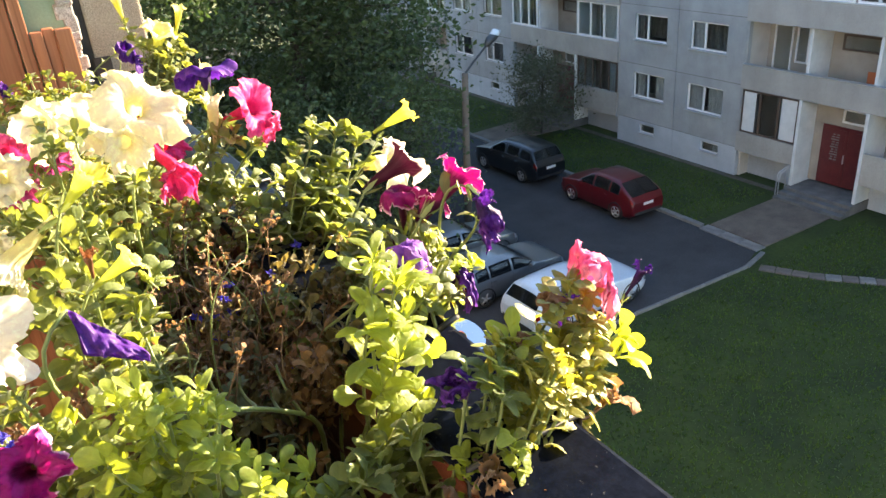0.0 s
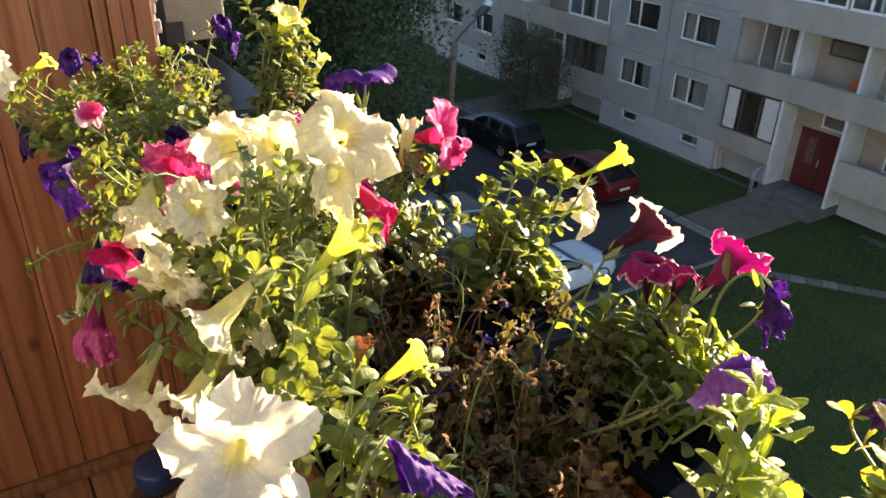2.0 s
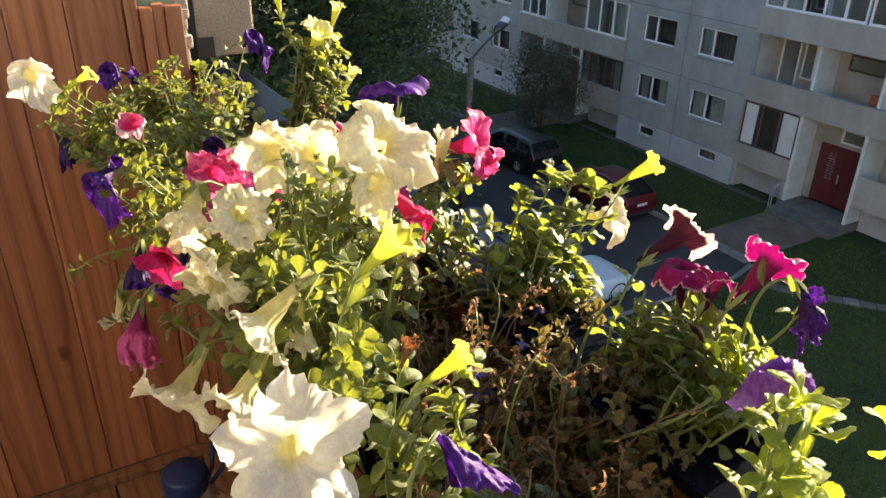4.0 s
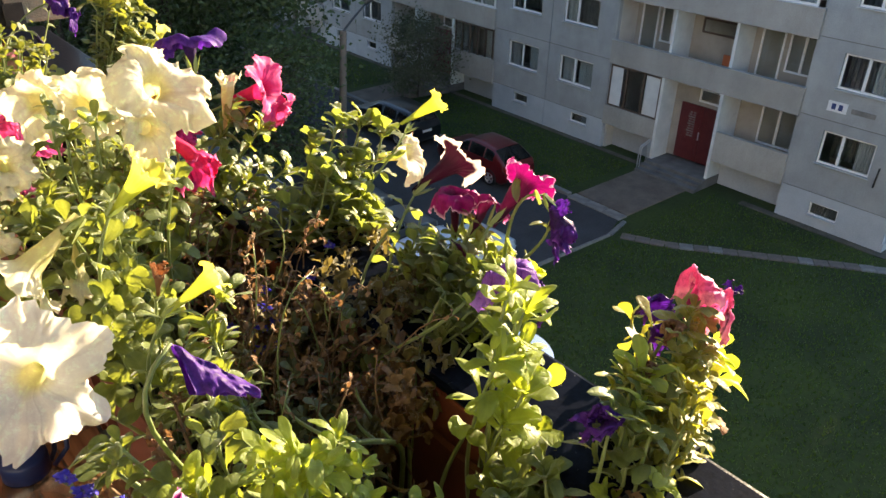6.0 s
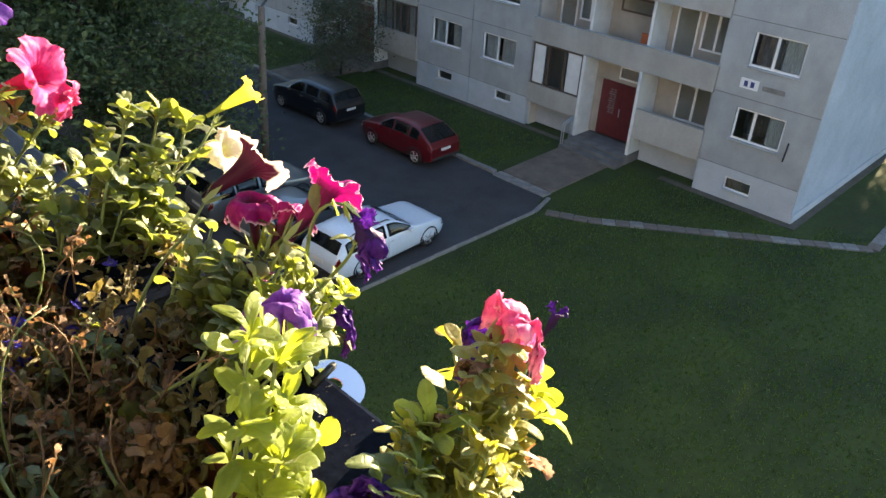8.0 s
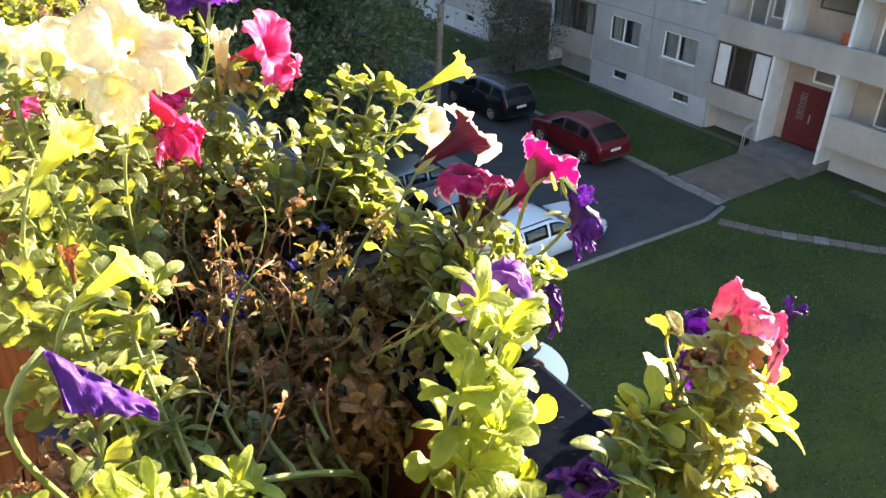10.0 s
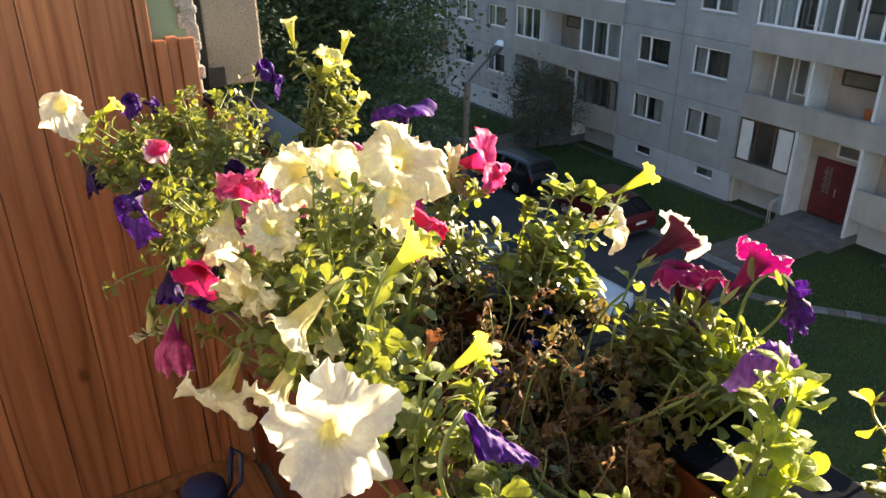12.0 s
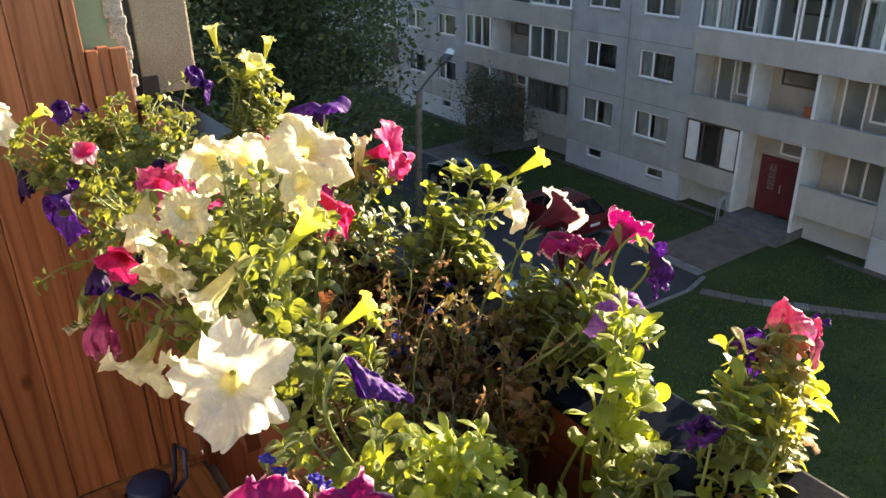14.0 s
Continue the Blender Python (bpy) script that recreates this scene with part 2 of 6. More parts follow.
M["roofing"] = speckled("bitumen_felt", (0.04, 0.04, 0.042), (0.08, 0.08, 0.08), 2, 0.9)
M["asphalt"] = speckled("asphalt", (0.036, 0.037, 0.041), (0.066, 0.066, 0.07), 0.7, 0.9, 18, 0.5, 0.01, 0.2)
M["walkway"] = speckled("paved_walk", (0.115, 0.090, 0.070), (0.21, 0.168, 0.135), 1.3, 0.9, 20, 0.4, 0.008, 0.15)
M["dirt"] = speckled("bare_earth", (0.075, 0.068, 0.05), (0.15, 0.135, 0.105), 1.6, 0.95, 24, 0.5, 0.01, 0.25)
M["kerb"] = speckled("concrete_kerb", (0.15, 0.145, 0.14), (0.29, 0.28, 0.265), 2.2, 0.9, 40, 0.4, 0.006, 0.15)
M["slab_red"] = speckled("reddish_slab", (0.12, 0.10, 0.085), (0.19, 0.155, 0.135), 4, 0.9, 50)
M["step"] = speckled("step_concrete", (0.10, 0.098, 0.096), (0.18, 0.175, 0.17), 2, 0.9, 40)
M["grass_soil"] = speckled("lawn", (0.016, 0.034, 0.003), (0.054, 0.085, 0.006), 0.4, 0.95, 7, 0.6, 0.04, 0.25)
M["grass"] = thin_leaf("grass_blades", (0.026, 0.054, 0.005), (0.066, 0.108, 0.009), (0.11, 0.18, 0.018), 0.35, 0.8)
M["bark"] = speckled("bark", (0.05, 0.04, 0.032), (0.12, 0.095, 0.075), 9, 0.95, 60, 0.9, 0.02, 0.3)
M["crown"] = thin_leaf("tree_leaves", (0.028, 0.05, 0.018), (0.068, 0.105, 0.036), (0.07, 0.13, 0.02), 0.3, 0.5)
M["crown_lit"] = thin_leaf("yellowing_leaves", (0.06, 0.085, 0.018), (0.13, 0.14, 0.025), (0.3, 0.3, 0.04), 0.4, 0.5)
M["shrub"] = thin_leaf("shrub_leaves", (0.04, 0.048, 0.028), (0.095, 0.10, 0.06), (0.09, 0.13, 0.04), 0.3, 0.5)
M["post"] = speckled("weathered_post", (0.16, 0.125, 0.1), (0.24, 0.19, 0.15), 4, 0.9, 40)
M["lamp_metal"] = plain("grey_lamp_metal", (0.09, 0.095, 0.1), 0.4, 0.5)
M["lamp_glass"] = plain("milky_lamp_cover", (0.75, 0.8, 0.85), 0.12, 0.0, 0.6)
M["car_red"] = plain("red_car_paint", (0.13, 0.005, 0.010), 0.35, 0.3, 0.6)
M["car_black"] = plain("black_car_paint", (0.010, 0.011, 0.015), 0.28, 0.2, 1.0)
M["car_white"] = plain("white_car_paint", (0.62, 0.70, 0.80), 0.3, 0.0, 1.0)
M["car_grey"] = plain("grey_car_paint", (0.16, 0.175, 0.19), 0.3, 0.5, 1.0)
M["car_blue"] = plain("blue_car_paint", (0.015, 0.05, 0.2), 0.3, 0.2, 1.0)
M["car_glass"] = plain("tinted_car_glass", (0.012, 0.014, 0.017), 0.06, 0.0, 1.0)
M["rubber"] = plain("tyre_rubber", (0.018, 0.018, 0.018), 0.85)
M["rim"] = plain("alloy_rim", (0.5, 0.5, 0.52), 0.3, 0.9)
M["trimblack"] = plain("black_plastic_trim", (0.02, 0.02, 0.021), 0.6)
M["head_glass"] = plain("headlight_cover", (0.6, 0.64, 0.68), 0.08, 0.0, 1.0)
M["tail_red"] = plain("tail_light_red", (0.25, 0.01, 0.01), 0.12, 0.0, 1.0)
M["plate"] = plain("number_plate_white", (0.7, 0.7, 0.7), 0.4)
M["ink"] = plain("dark_blue_bars", (0.03, 0.05, 0.16), 0.5)
M["sign"] = plain("white_sign_plate", (0.75, 0.76, 0.78), 0.4)
M["orange_cloth"] = plain("orange_cloth", (0.45, 0.13, 0.05), 0.9)
M["steel_rail"] = plain("galvanised_tube", (0.4, 0.42, 0.44), 0.45, 0.3)
M["blue_cap"] = plain("blue_plastic", (0.014, 0.032, 0.13), 0.4)
M["bottle"] = glass("clear_plastic_bottle", (0.92, 0.97, 0.97), 0.05)
M["disc"] = plain("mirror_disc", (0.42, 0.46, 0.52), 0.14, 1.0)
M["clip"] = plain("black_clip", (0.02, 0.02, 0.022), 0.5)

M["leaf"] = thin_leaf("petunia_leaf", (0.044, 0.070, 0.020), (0.135, 0.172, 0.05), (0.44, 0.48, 0.05), 0.38, 0.45, True)
M["leaf_dusk"] = thin_leaf("olive_petunia_leaf", (0.042, 0.066, 0.022), (0.135, 0.168, 0.058), (0.41, 0.46, 0.06), 0.4, 0.45, True)
M["leaf_small"] = thin_leaf("small_petunia_leaf", (0.05, 0.074, 0.02), (0.15, 0.18, 0.052), (0.42, 0.43, 0.05), 0.38, 0.45, True)
# yellow green leaf; part of its sunlit brightness is put into the colour
M["leaf_yellow"] = thin_leaf("yellow_green_leaf", (0.11, 0.155, 0.025), (0.26, 0.325, 0.055), (0.66, 0.72, 0.04), 0.5, 0.5, True)
M["leaf_dense"] = thin_leaf("dull_lime_leaf", (0.08, 0.095, 0.02), (0.26, 0.26, 0.055), (0.60, 0.56, 0.04), 0.36, 0.5, True)
M["leaf_grey"] = thin_leaf("grey_green_leaf", (0.06, 0.08, 0.04), (0.15, 0.17, 0.09), (0.26, 0.28, 0.07), 0.3, 0.5, True)
M["dry"] = thin_leaf("dry_brown_leaf", (0.08, 0.046, 0.026), (0.25, 0.15, 0.08), (0.46, 0.23, 0.09), 0.3, 0.8, True)
M["dry_olive"] = thin_leaf("drying_olive_leaf", (0.04, 0.038, 0.014), (0.15, 0.125, 0.05), (0.32, 0.24, 0.06), 0.32, 0.7, True)
M["stem"] = thin_leaf("hairy_green_stem", (0.13, 0.18, 0.06), (0.24, 0.29, 0.1), (0.35, 0.42, 0.08), 0.25)
M["twig"] = speckled("dry_twig", (0.11, 0.06, 0.03), (0.25, 0.15, 0.08), 60, 0.8, 300, 0.4, 0.002)
M["white"] = petal("white_petals", (0.92, 0.91, 0.87), (0.91, 0.89, 0.83), (0.80, 0.78, 0.48), (1.0, 0.96, 0.82), 0.5, crinkle_shade=0.045)
M["cream"] = petal("cream_petals", (0.92, 0.90, 0.76), (0.90, 0.87, 0.70), (0.78, 0.75, 0.42), (1.0, 0.96, 0.72), 0.5, crinkle_shade=0.045)
M["yellow"] = petal("yellow_petals", (0.84, 0.80, 0.22), (0.78, 0.76, 0.19), (0.52, 0.58, 0.10), (1.0, 0.95, 0.4), 0.5)
M["lemon"] = petal("pale_lemon_petals", (0.90, 0.88, 0.50), (0.86, 0.84, 0.42), (0.66, 0.68, 0.18), (1.0, 0.96, 0.55), 0.5)
M["pink"] = petal("pink_petals", (0.86, 0.42, 0.60), (0.80, 0.12, 0.36), (0.6, 0.05, 0.2), (1.0, 0.6, 0.75), crinkle_shade=0.25)
M["coral"] = petal("coral_petals", (0.88, 0.46, 0.62), (0.78, 0.19, 0.44), (0.62, 0.08, 0.26), (1.0, 0.62, 0.75), 0.4, 0.78, crinkle_shade=0.4)
M["hotpink"] = petal("hot_pink_petals", (0.86, 0.16, 0.38), (0.82, 0.07, 0.30), (0.6, 0.03, 0.16), (1.0, 0.5, 0.7), crinkle_shade=0.22)
M["mauve"] = petal("mauve_pink_petals", (0.76, 0.28, 0.52), (0.68, 0.13, 0.40), (0.4, 0.04, 0.2), (1.0, 0.5, 0.7), crinkle_shade=0.3)
M["magenta"] = petal("magenta_petals", (0.82, 0.55, 0.68), (0.32, 0.004, 0.165), (0.08, 0.003, 0.035), (1.0, 0.35, 0.8), 0.27, 0.94, crinkle_shade=0.25)
M["maroon"] = petal("maroon_petals_with_white_rim", (0.86, 0.8, 0.76), (0.026, 0.003, 0.012), (0.018, 0.002, 0.009), (1.0, 0.92, 0.86), 0.36, 0.66)
M["bicolour"] = petal("white_and_pink_petals", (0.88, 0.66, 0.72), (0.80, 0.16, 0.34), (0.62, 0.05, 0.2), (1.0, 0.65, 0.75), 0.4, 0.62)
M["crimson"] = petal("crimson_petals", (0.70, 0.07, 0.30), (0.64, 0.035, 0.25), (0.35, 0.01, 0.05), (1.0, 0.4, 0.4), crinkle_shade=0.3)
M["purple"] = petal("purple_petals", (0.17, 0.05, 0.38), (0.095, 0.02, 0.27), (0.045, 0.008, 0.12), (0.8, 0.5, 1.0), 0.36, crinkle_shade=0.45)
M["lilac"] = petal("lilac_petals", (0.38, 0.2, 0.60), (0.27, 0.10, 0.46), (0.14, 0.03, 0.26), (0.9, 0.6, 1.0), 0.42, crinkle_shade=0.35)
M["deep"] = petal("deep_violet_petals", (0.06, 0.015, 0.16), (0.035, 0.009, 0.11), (0.02, 0.006, 0.05), (0.6, 0.4, 1.0), 0.3)
M["blush"] = petal("pale_pink_petals", (0.8, 0.72, 0.7), (0.7, 0.42, 0.5), (0.5, 0.2, 0.3), (1.0, 0.8, 0.8))
M["lobelia"] = petal("lobelia_blue_petals", (0.12, 0.10, 0.75), (0.10, 0.08, 0.62), (0.3, 0.3, 0.6), (0.5, 0.5, 1.0), 0.35)
M["brownpetal"] = petal("withered_petals", (0.30, 0.18, 0.10), (0.24, 0.135, 0.072), (0.2, 0.10, 0.05), (0.9, 0.55, 0.35), 0.3)


# ---- mesh helpers ----
def box(bm, x0, x1, y0, y1, z0, z1, bevel=0.0):
    made = bmesh.ops.create_cube(bm, size=1.0, matrix=Matrix.Translation(((x0 + x1) / 2, (y0 + y1) / 2, (z0 + z1) / 2)) @ Matrix.Diagonal((x1 - x0, y1 - y0, z1 - z0, 1)))
    if bevel:
        edges = list({e for v in made["verts"] for e in v.link_edges})
        bmesh.ops.bevel(bm, geom=edges, offset=bevel, segments=2, profile=0.6, affect="EDGES")


def tube(bm, points, radii, sides=6, cap=True):
    """A tapered tube along points."""
    pts = [Vector(p) for p in points]
    rings = []
    side = Vector((1, 0, 0))
    for i, p in enumerate(pts):
        d = (pts[min(i + 1, len(pts) - 1)] - pts[max(i - 1, 0)]).normalized()
        side = side - d * side.dot(d)
        if side.length < 1e-4:
            side = d.orthogonal()
        side.normalize()
        up = d.cross(side)
        r = radii[i] if hasattr(radii, "__len__") else radii
        rings.append([bm.verts.new(p + (side * math.cos(a) + up * math.sin(a)) * r) for a in (2 * math.pi * k / sides for k in range(sides))])
    for a, b in zip(rings, rings[1:]):
        for k in range(sides):
            f = bm.faces.new((a[k], a[(k + 1) % sides], b[(k + 1) % sides], b[k]))
            f.smooth = True
    if cap:
        bm.faces.new(rings[0][::-1])
        bm.faces.new(rings[-1])


def lathe(bm, profile, sides=24, centre=(0, 0, 0), axis="z"):
    """A turned shape from (radius, height) pairs."""
    rings = []
    for r, h in profile:
        ring = []
        for k in range(sides):
            a = 2 * math.pi * k / sides
            c, s = math.cos(a) * r, math.sin(a) * r
            p = {"z": (c, s, h), "x": (h, c, s), "y": (c, h, s)}[axis]
            ring.append(bm.verts.new(Vector(p) + Vector(centre)))
        rings.append(ring)
    for a, b in zip(rings, rings[1:]):
        for k in range(sides):
            f = bm.faces.new((a[k], a[(k + 1) % sides], b[(k + 1) % sides], b[k]))
            f.smooth = True
    bmesh.ops.recalc_face_normals(bm, faces=bm.faces)


def finish(name, bm, material):
    me = bpy.data.meshes.new(name)
    bm.to_mesh(me)
    bm.free()
    for m in (material if isinstance(material, (list, tuple)) else [material]):
        me.materials.append(m)
    return me


def solid(name, bm, material, label="", category="", group="", kind=""):
    """A top-level thing or piece of the setting of one mesh."""
    return tagged(new(name, finish(name, bm, material)), label, category, group, kind)


def root_of(ob):
    """The inverse of the pose of what a part is put under, so that it can be built in world places. Parts themselves stay unmoved."""
    if ob.parent is not None:
        return Matrix.Identity(4)
    return Matrix.LocRotScale(ob.location, ob.rotation_euler, None).inverted()


def part(name, bm, material, parent, label=""):
    ob = new(name, finish(name, bm, material))
    ob.parent = parent
    ob.matrix_parent_inverse = root_of(parent)
    return tagged(ob, label)


def piece(name, mesh, m, parent, label=""):
    ob = new(name, mesh)
    ob.parent = parent
    ob.matrix_parent_inverse = root_of(parent)
    ob.matrix_basis = m
    return tagged(ob, label)


def thing(name, label, category, group="", at=(0, 0, 0)):
    ob = new(name)
    ob.empty_display_size = 0.1
    ob.location = at
    return tagged(ob, label, category, group)


def boxed(*args, bevel=0.0):
    bm = bmesh.new()
    box(bm, *args, bevel=bevel)
    return bm


# ---- ground ----
bm = bmesh.new()
bm.verts.new((-400, -400, 0)), bm.verts.new((500, -400, 0)), bm.verts.new((500, 500, 0)), bm.verts.new((-400, 500, 0))
bm.faces.new(bm.verts)
solid("ground", bm, M["grass_soil"], "shaded green lawn in the courtyard", "ground", kind="structure")


def sheet(name, corners, z, thick, material, label, category):
    """A flat slab on the ground with the given outline."""
    bm = bmesh.new()
    top = [bm.verts.new((x, y, z)) for x, y in corners]
    low = [bm.verts.new((x, y, z - thick)) for x, y in corners]
    bm.faces.new(top)
    for k in range(len(top)):
        j = (k + 1) % len(top)
        bm.faces.new((top[k], low[k], low[j], top[j]))
    bmesh.ops.recalc_face_normals(bm, faces=bm.faces)
    return solid(name, bm, material, label, category, kind="structure")


sheet("road", [(-3.0, 14.75), (11.0, 14.55), (20.0, 14.42), (21.3, 15.0), (21.3, 34.0), (21.6, 75.0), (9.0, 75.0), (8.5, 34.0), (-3.0, 34.0)], 0.012, 0.05, M["asphalt"], "dark grey asphalt courtyard road and parking", "road")
sheet("pavement", [(21.75, 14.95), (25.75, 14.95), (25.75, 17.45), (21.75, 17.4)], 0.06, 0.1, M["walkway"], "worn grey paved walk to the entrance", "pavement")
sheet("pavement_far", [(21.55, 31.0), (26.0, 30.6), (26.0, 33.6), (21.55, 33.4)], 0.06, 0.1, M["walkway"], "worn grey paved walk to the far entrance", "pavement")


def kerb_run(name, a, b, wide, high, length, material, label, second=None):
    """A row of kerb stones or slabs from a to b."""
    a, b = Vector((*a, 0)), Vector((*b, 0))
    d = b - a
    count = max(1, round(d.length / length))
    row = tagged(new(name), label, "kerb", kind="structure")
    turn = Matrix.Rotation(math.atan2(d.y, d.x), 4, "Z")
    mesh = {}
    for mat in (material, second or material):
        if mat.name not in mesh:
            mesh[mat.name] = finish("kerb_stone", boxed(-d.length / count / 2 + 0.012, d.length / count / 2 - 0.012, -wide / 2, wide / 2, -0.05, high, bevel=0.015), mat)
    for i in range(count):
        p = a + d * ((i + 0.5) / count)
        mat = second if second and RNG.random() < 0.55 else material
        piece("kerb_stone", mesh[mat.name], Matrix.Translation((p.x, p.y, RNG.uniform(-0.012, 0.012))) @ turn @ Matrix.Rotation(RNG.uniform(-0.012, 0.012), 4, "Z"), row)


kerb_run("kerb_lawn", (5.0, 14.66), (20.0, 14.36), 0.10, 0.09, 1.0, M["kerb"], "pale concrete kerb between parking and lawn")
kerb_run("kerb_road", (21.42, 17.5), (21.42, 60.0), 0.24, 0.12, 1.0, M["kerb"], "pale concrete kerb along the road")
kerb_run("kerb_sunken", (21.44, 14.9), (21.44, 17.45), 0.5, 0.05, 0.85, M["kerb"], "wide worn concrete slabs where the walk meets the road")
kerb_run("kerb_corner", (20.0, 14.36), (21.3, 14.72), 0.16, 0.07, 0.7, M["kerb"], "pale concrete kerb at the corner")
kerb_run("slab_path", (20.3, 14.1), (21.0, 12.74), 0.42, 0.05, 0.5, M["kerb"], "row of grey and reddish paving slabs in the lawn", M["slab_red"])
kerb_run("slab_path_middle", (21.0, 12.74), (26.95, 5.0), 0.42, 0.05, 0.5, M["kerb"], "row of grey and reddish paving slabs in the lawn", M["slab_red"])
kerb_run("slab_path_end", (26.95, 5.0), (40.0, 5.5), 0.42, 0.05, 0.5, M["kerb"], "row of grey and reddish paving slabs in the lawn", M["slab_red"])
sheet("apron", [(26.15, 7.45), (26.5, 7.45), (26.5, 13.0), (26.15, 13.0)], 0.03, 0.1, M["dirt"], "narrow strip of bare trodden earth along the house", "pavement")
sheet("apron_far", [(26.2, 17.85), (26.5, 17.85), (26.5, 62.0), (26.2, 62.0)], 0.03, 0.1, M["dirt"], "narrow strip of bare trodden earth along the house", "pavement")
sheet("apron_end", [(26.15, 7.45), (40.0, 7.45), (40.0, 7.8), (26.15, 7.8)], 0.026, 0.1, M["dirt"], "narrow strip of bare trodden earth along the house end", "pavement")

# ---- apartment house across the courtyard ----
FX, STOREY = 26.5, 2.7
house = thing("apartment_building", "five storey grey concrete panel apartment house with loggias", "building", at=(FX, 7.8, 0))
END_Y, FAR_Y, BACK_X, ROOF_Z = 7.8, 67.0, 38.0, 15.3


def with_hole(bm, x0, x1, y0, y1, z0, z1, hole=None):
    """A wall panel with an opening (y0, y1, z0, z1) right through it."""
    if not hole:
        box(bm, x0, x1, y0, y1, z0, z1)
        return
    a, b, c, d = hole
    grid = [[bm.verts.new((x0, y, z)) for z in (z0, c, d, z1)] for y in (y0, a, b, y1)]
    for i in range(3):
        for j in range(3):
            if i != 1 or j != 1:
                bm.faces.new((grid[i][j], grid[i][j + 1], grid[i + 1][j + 1], grid[i + 1][j]))
    made = bmesh.ops.extrude_face_region(bm, geom=bm.faces[:])
    bmesh.ops.translate(bm, vec=(x1 - x0, 0, 0), verts=[v for v in made["geom"] if isinstance(v, bmesh.types.BMVert)])
    bmesh.ops.recalc_face_normals(bm, faces=bm.faces)


def facade_panel(y0, y1, z0, z1, hole, material):
    bm = bmesh.new()
    g = 0.014
    with_hole(bm, FX, FX + 0.22, y0 + g, y1 - g, z0 + g, z1 - g, hole)
    part("wall_panel", bm, material, house)


def lattice(x0, x1, ys, zs):
    """A window frame in one piece: bars between every second pair of ys, with sashes open between them."""
    bm = bmesh.new()
    grid = [[bm.verts.new((x0, y, z)) for z in zs] for y in ys]
    for i in range(len(ys) - 1):
        for j in range(len(zs) - 1):
            if i % 2 == 0 or j != 1:
                bm.faces.new((grid[i][j], grid[i][j + 1], grid[i + 1][j + 1], grid[i + 1][j]))
    made = bmesh.ops.extrude_face_region(bm, geom=bm.faces[:])
    bmesh.ops.translate(bm, vec=(x1 - x0, 0, 0), verts=[v for v in made["geom"] if isinstance(v, bmesh.types.BMVert)])
    bmesh.ops.recalc_face_normals(bm, faces=bm.faces)
    return bm


def window(y0, y1, z0, z1, x=None, split=0.38, curtain=0, material=None, frame_w=0.07, parent=None, leaves=2, sill=True):
    """A window with frame, mullions, panes, sill and what is seen behind it."""
    x = FX + 0.09 if x is None else x
    mat = material or M["white_frame"]
    owner = parent or house
    w = frame_w
    cuts = [y1 - (y1 - y0) * split] if leaves == 2 else [y0 + (y1 - y0) * k / leaves for k in range(1, leaves)]
    ys = [y0, y0 + w] + [v for y in cuts for v in (y - w * 0.7, y + w * 0.7)] + [y1 - w, y1]
    bm = lattice(x, x + 0.07, ys, [z0, z0 + w, z1 - w, z1])
    win = part("window", bm, mat, owner)
    edges = [y0] + cuts + [y1]
    for a, b in zip(edges, edges[1:]):
        pane = part("pane", boxed(x + 0.03, x + 0.038, a + w * 0.5, b - w * 0.5, z0 + w * 0.8, z1 - w * 0.8), M["pane"], win)
        pane.visible_shadow = False
    if sill:
        part("sill", boxed(FX - 0.07, FX + 0.1, y0 - 0.04, y1 + 0.04, z0 - 0.035, z0 - 0.005), M["metal_sill"], win)
    if curtain:
        for k in range(curtain):
            a, b = [(y0 + 0.05, y0 + (y1 - y0) * RNG.uniform(0.25, 0.5)), (y1 - (y1 - y0) * RNG.uniform(0.2, 0.4), y1 - 0.05)][(k + int(y0 * 7)) % 2]
            bm = bmesh.new()
            folds = 24
            lo = [bm.verts.new((x + 0.16 + 0.03 * math.sin(i * 1.9), a + (b - a) * i / folds, z0)) for i in range(folds + 1)]
            hi = [bm.verts.new((x + 0.16 + 0.02 * math.sin(i * 1.9 + 0.4), a + (b - a) * i / folds, z1)) for i in range(folds + 1)]
            for i in range(folds):
                bm.faces.new((lo[i], lo[i + 1], hi[i + 1], hi[i]))
            part("curtain", bm, M["curtain"] if RNG.random() < 0.7 else M["curtain_dark"], win)
    return win


def net_curtain(hole, deep=0.3):
    """A pleated sheet across a whole window: net curtain and, in its grey, the panes' reflection."""
    y0, y1, z0, z1 = hole
    bm = bmesh.new()
    folds = 40
    lo = [bm.verts.new((FX + deep + 0.025 * math.sin(i * 1.7), y0 + (y1 - y0) * i / folds, z0 - 0.05)) for i in range(folds + 1)]
    hi = [bm.verts.new((FX + deep + 0.02 * math.sin(i * 1.7), y0 + (y1 - y0) * i / folds, z1 + 0.05)) for i in range(folds + 1)]
    for i in range(folds):
        bm.faces.new((lo[i], lo[i + 1], hi[i + 1], hi[i]))
    part("curtain", bm, M["curtain_dark"], house)


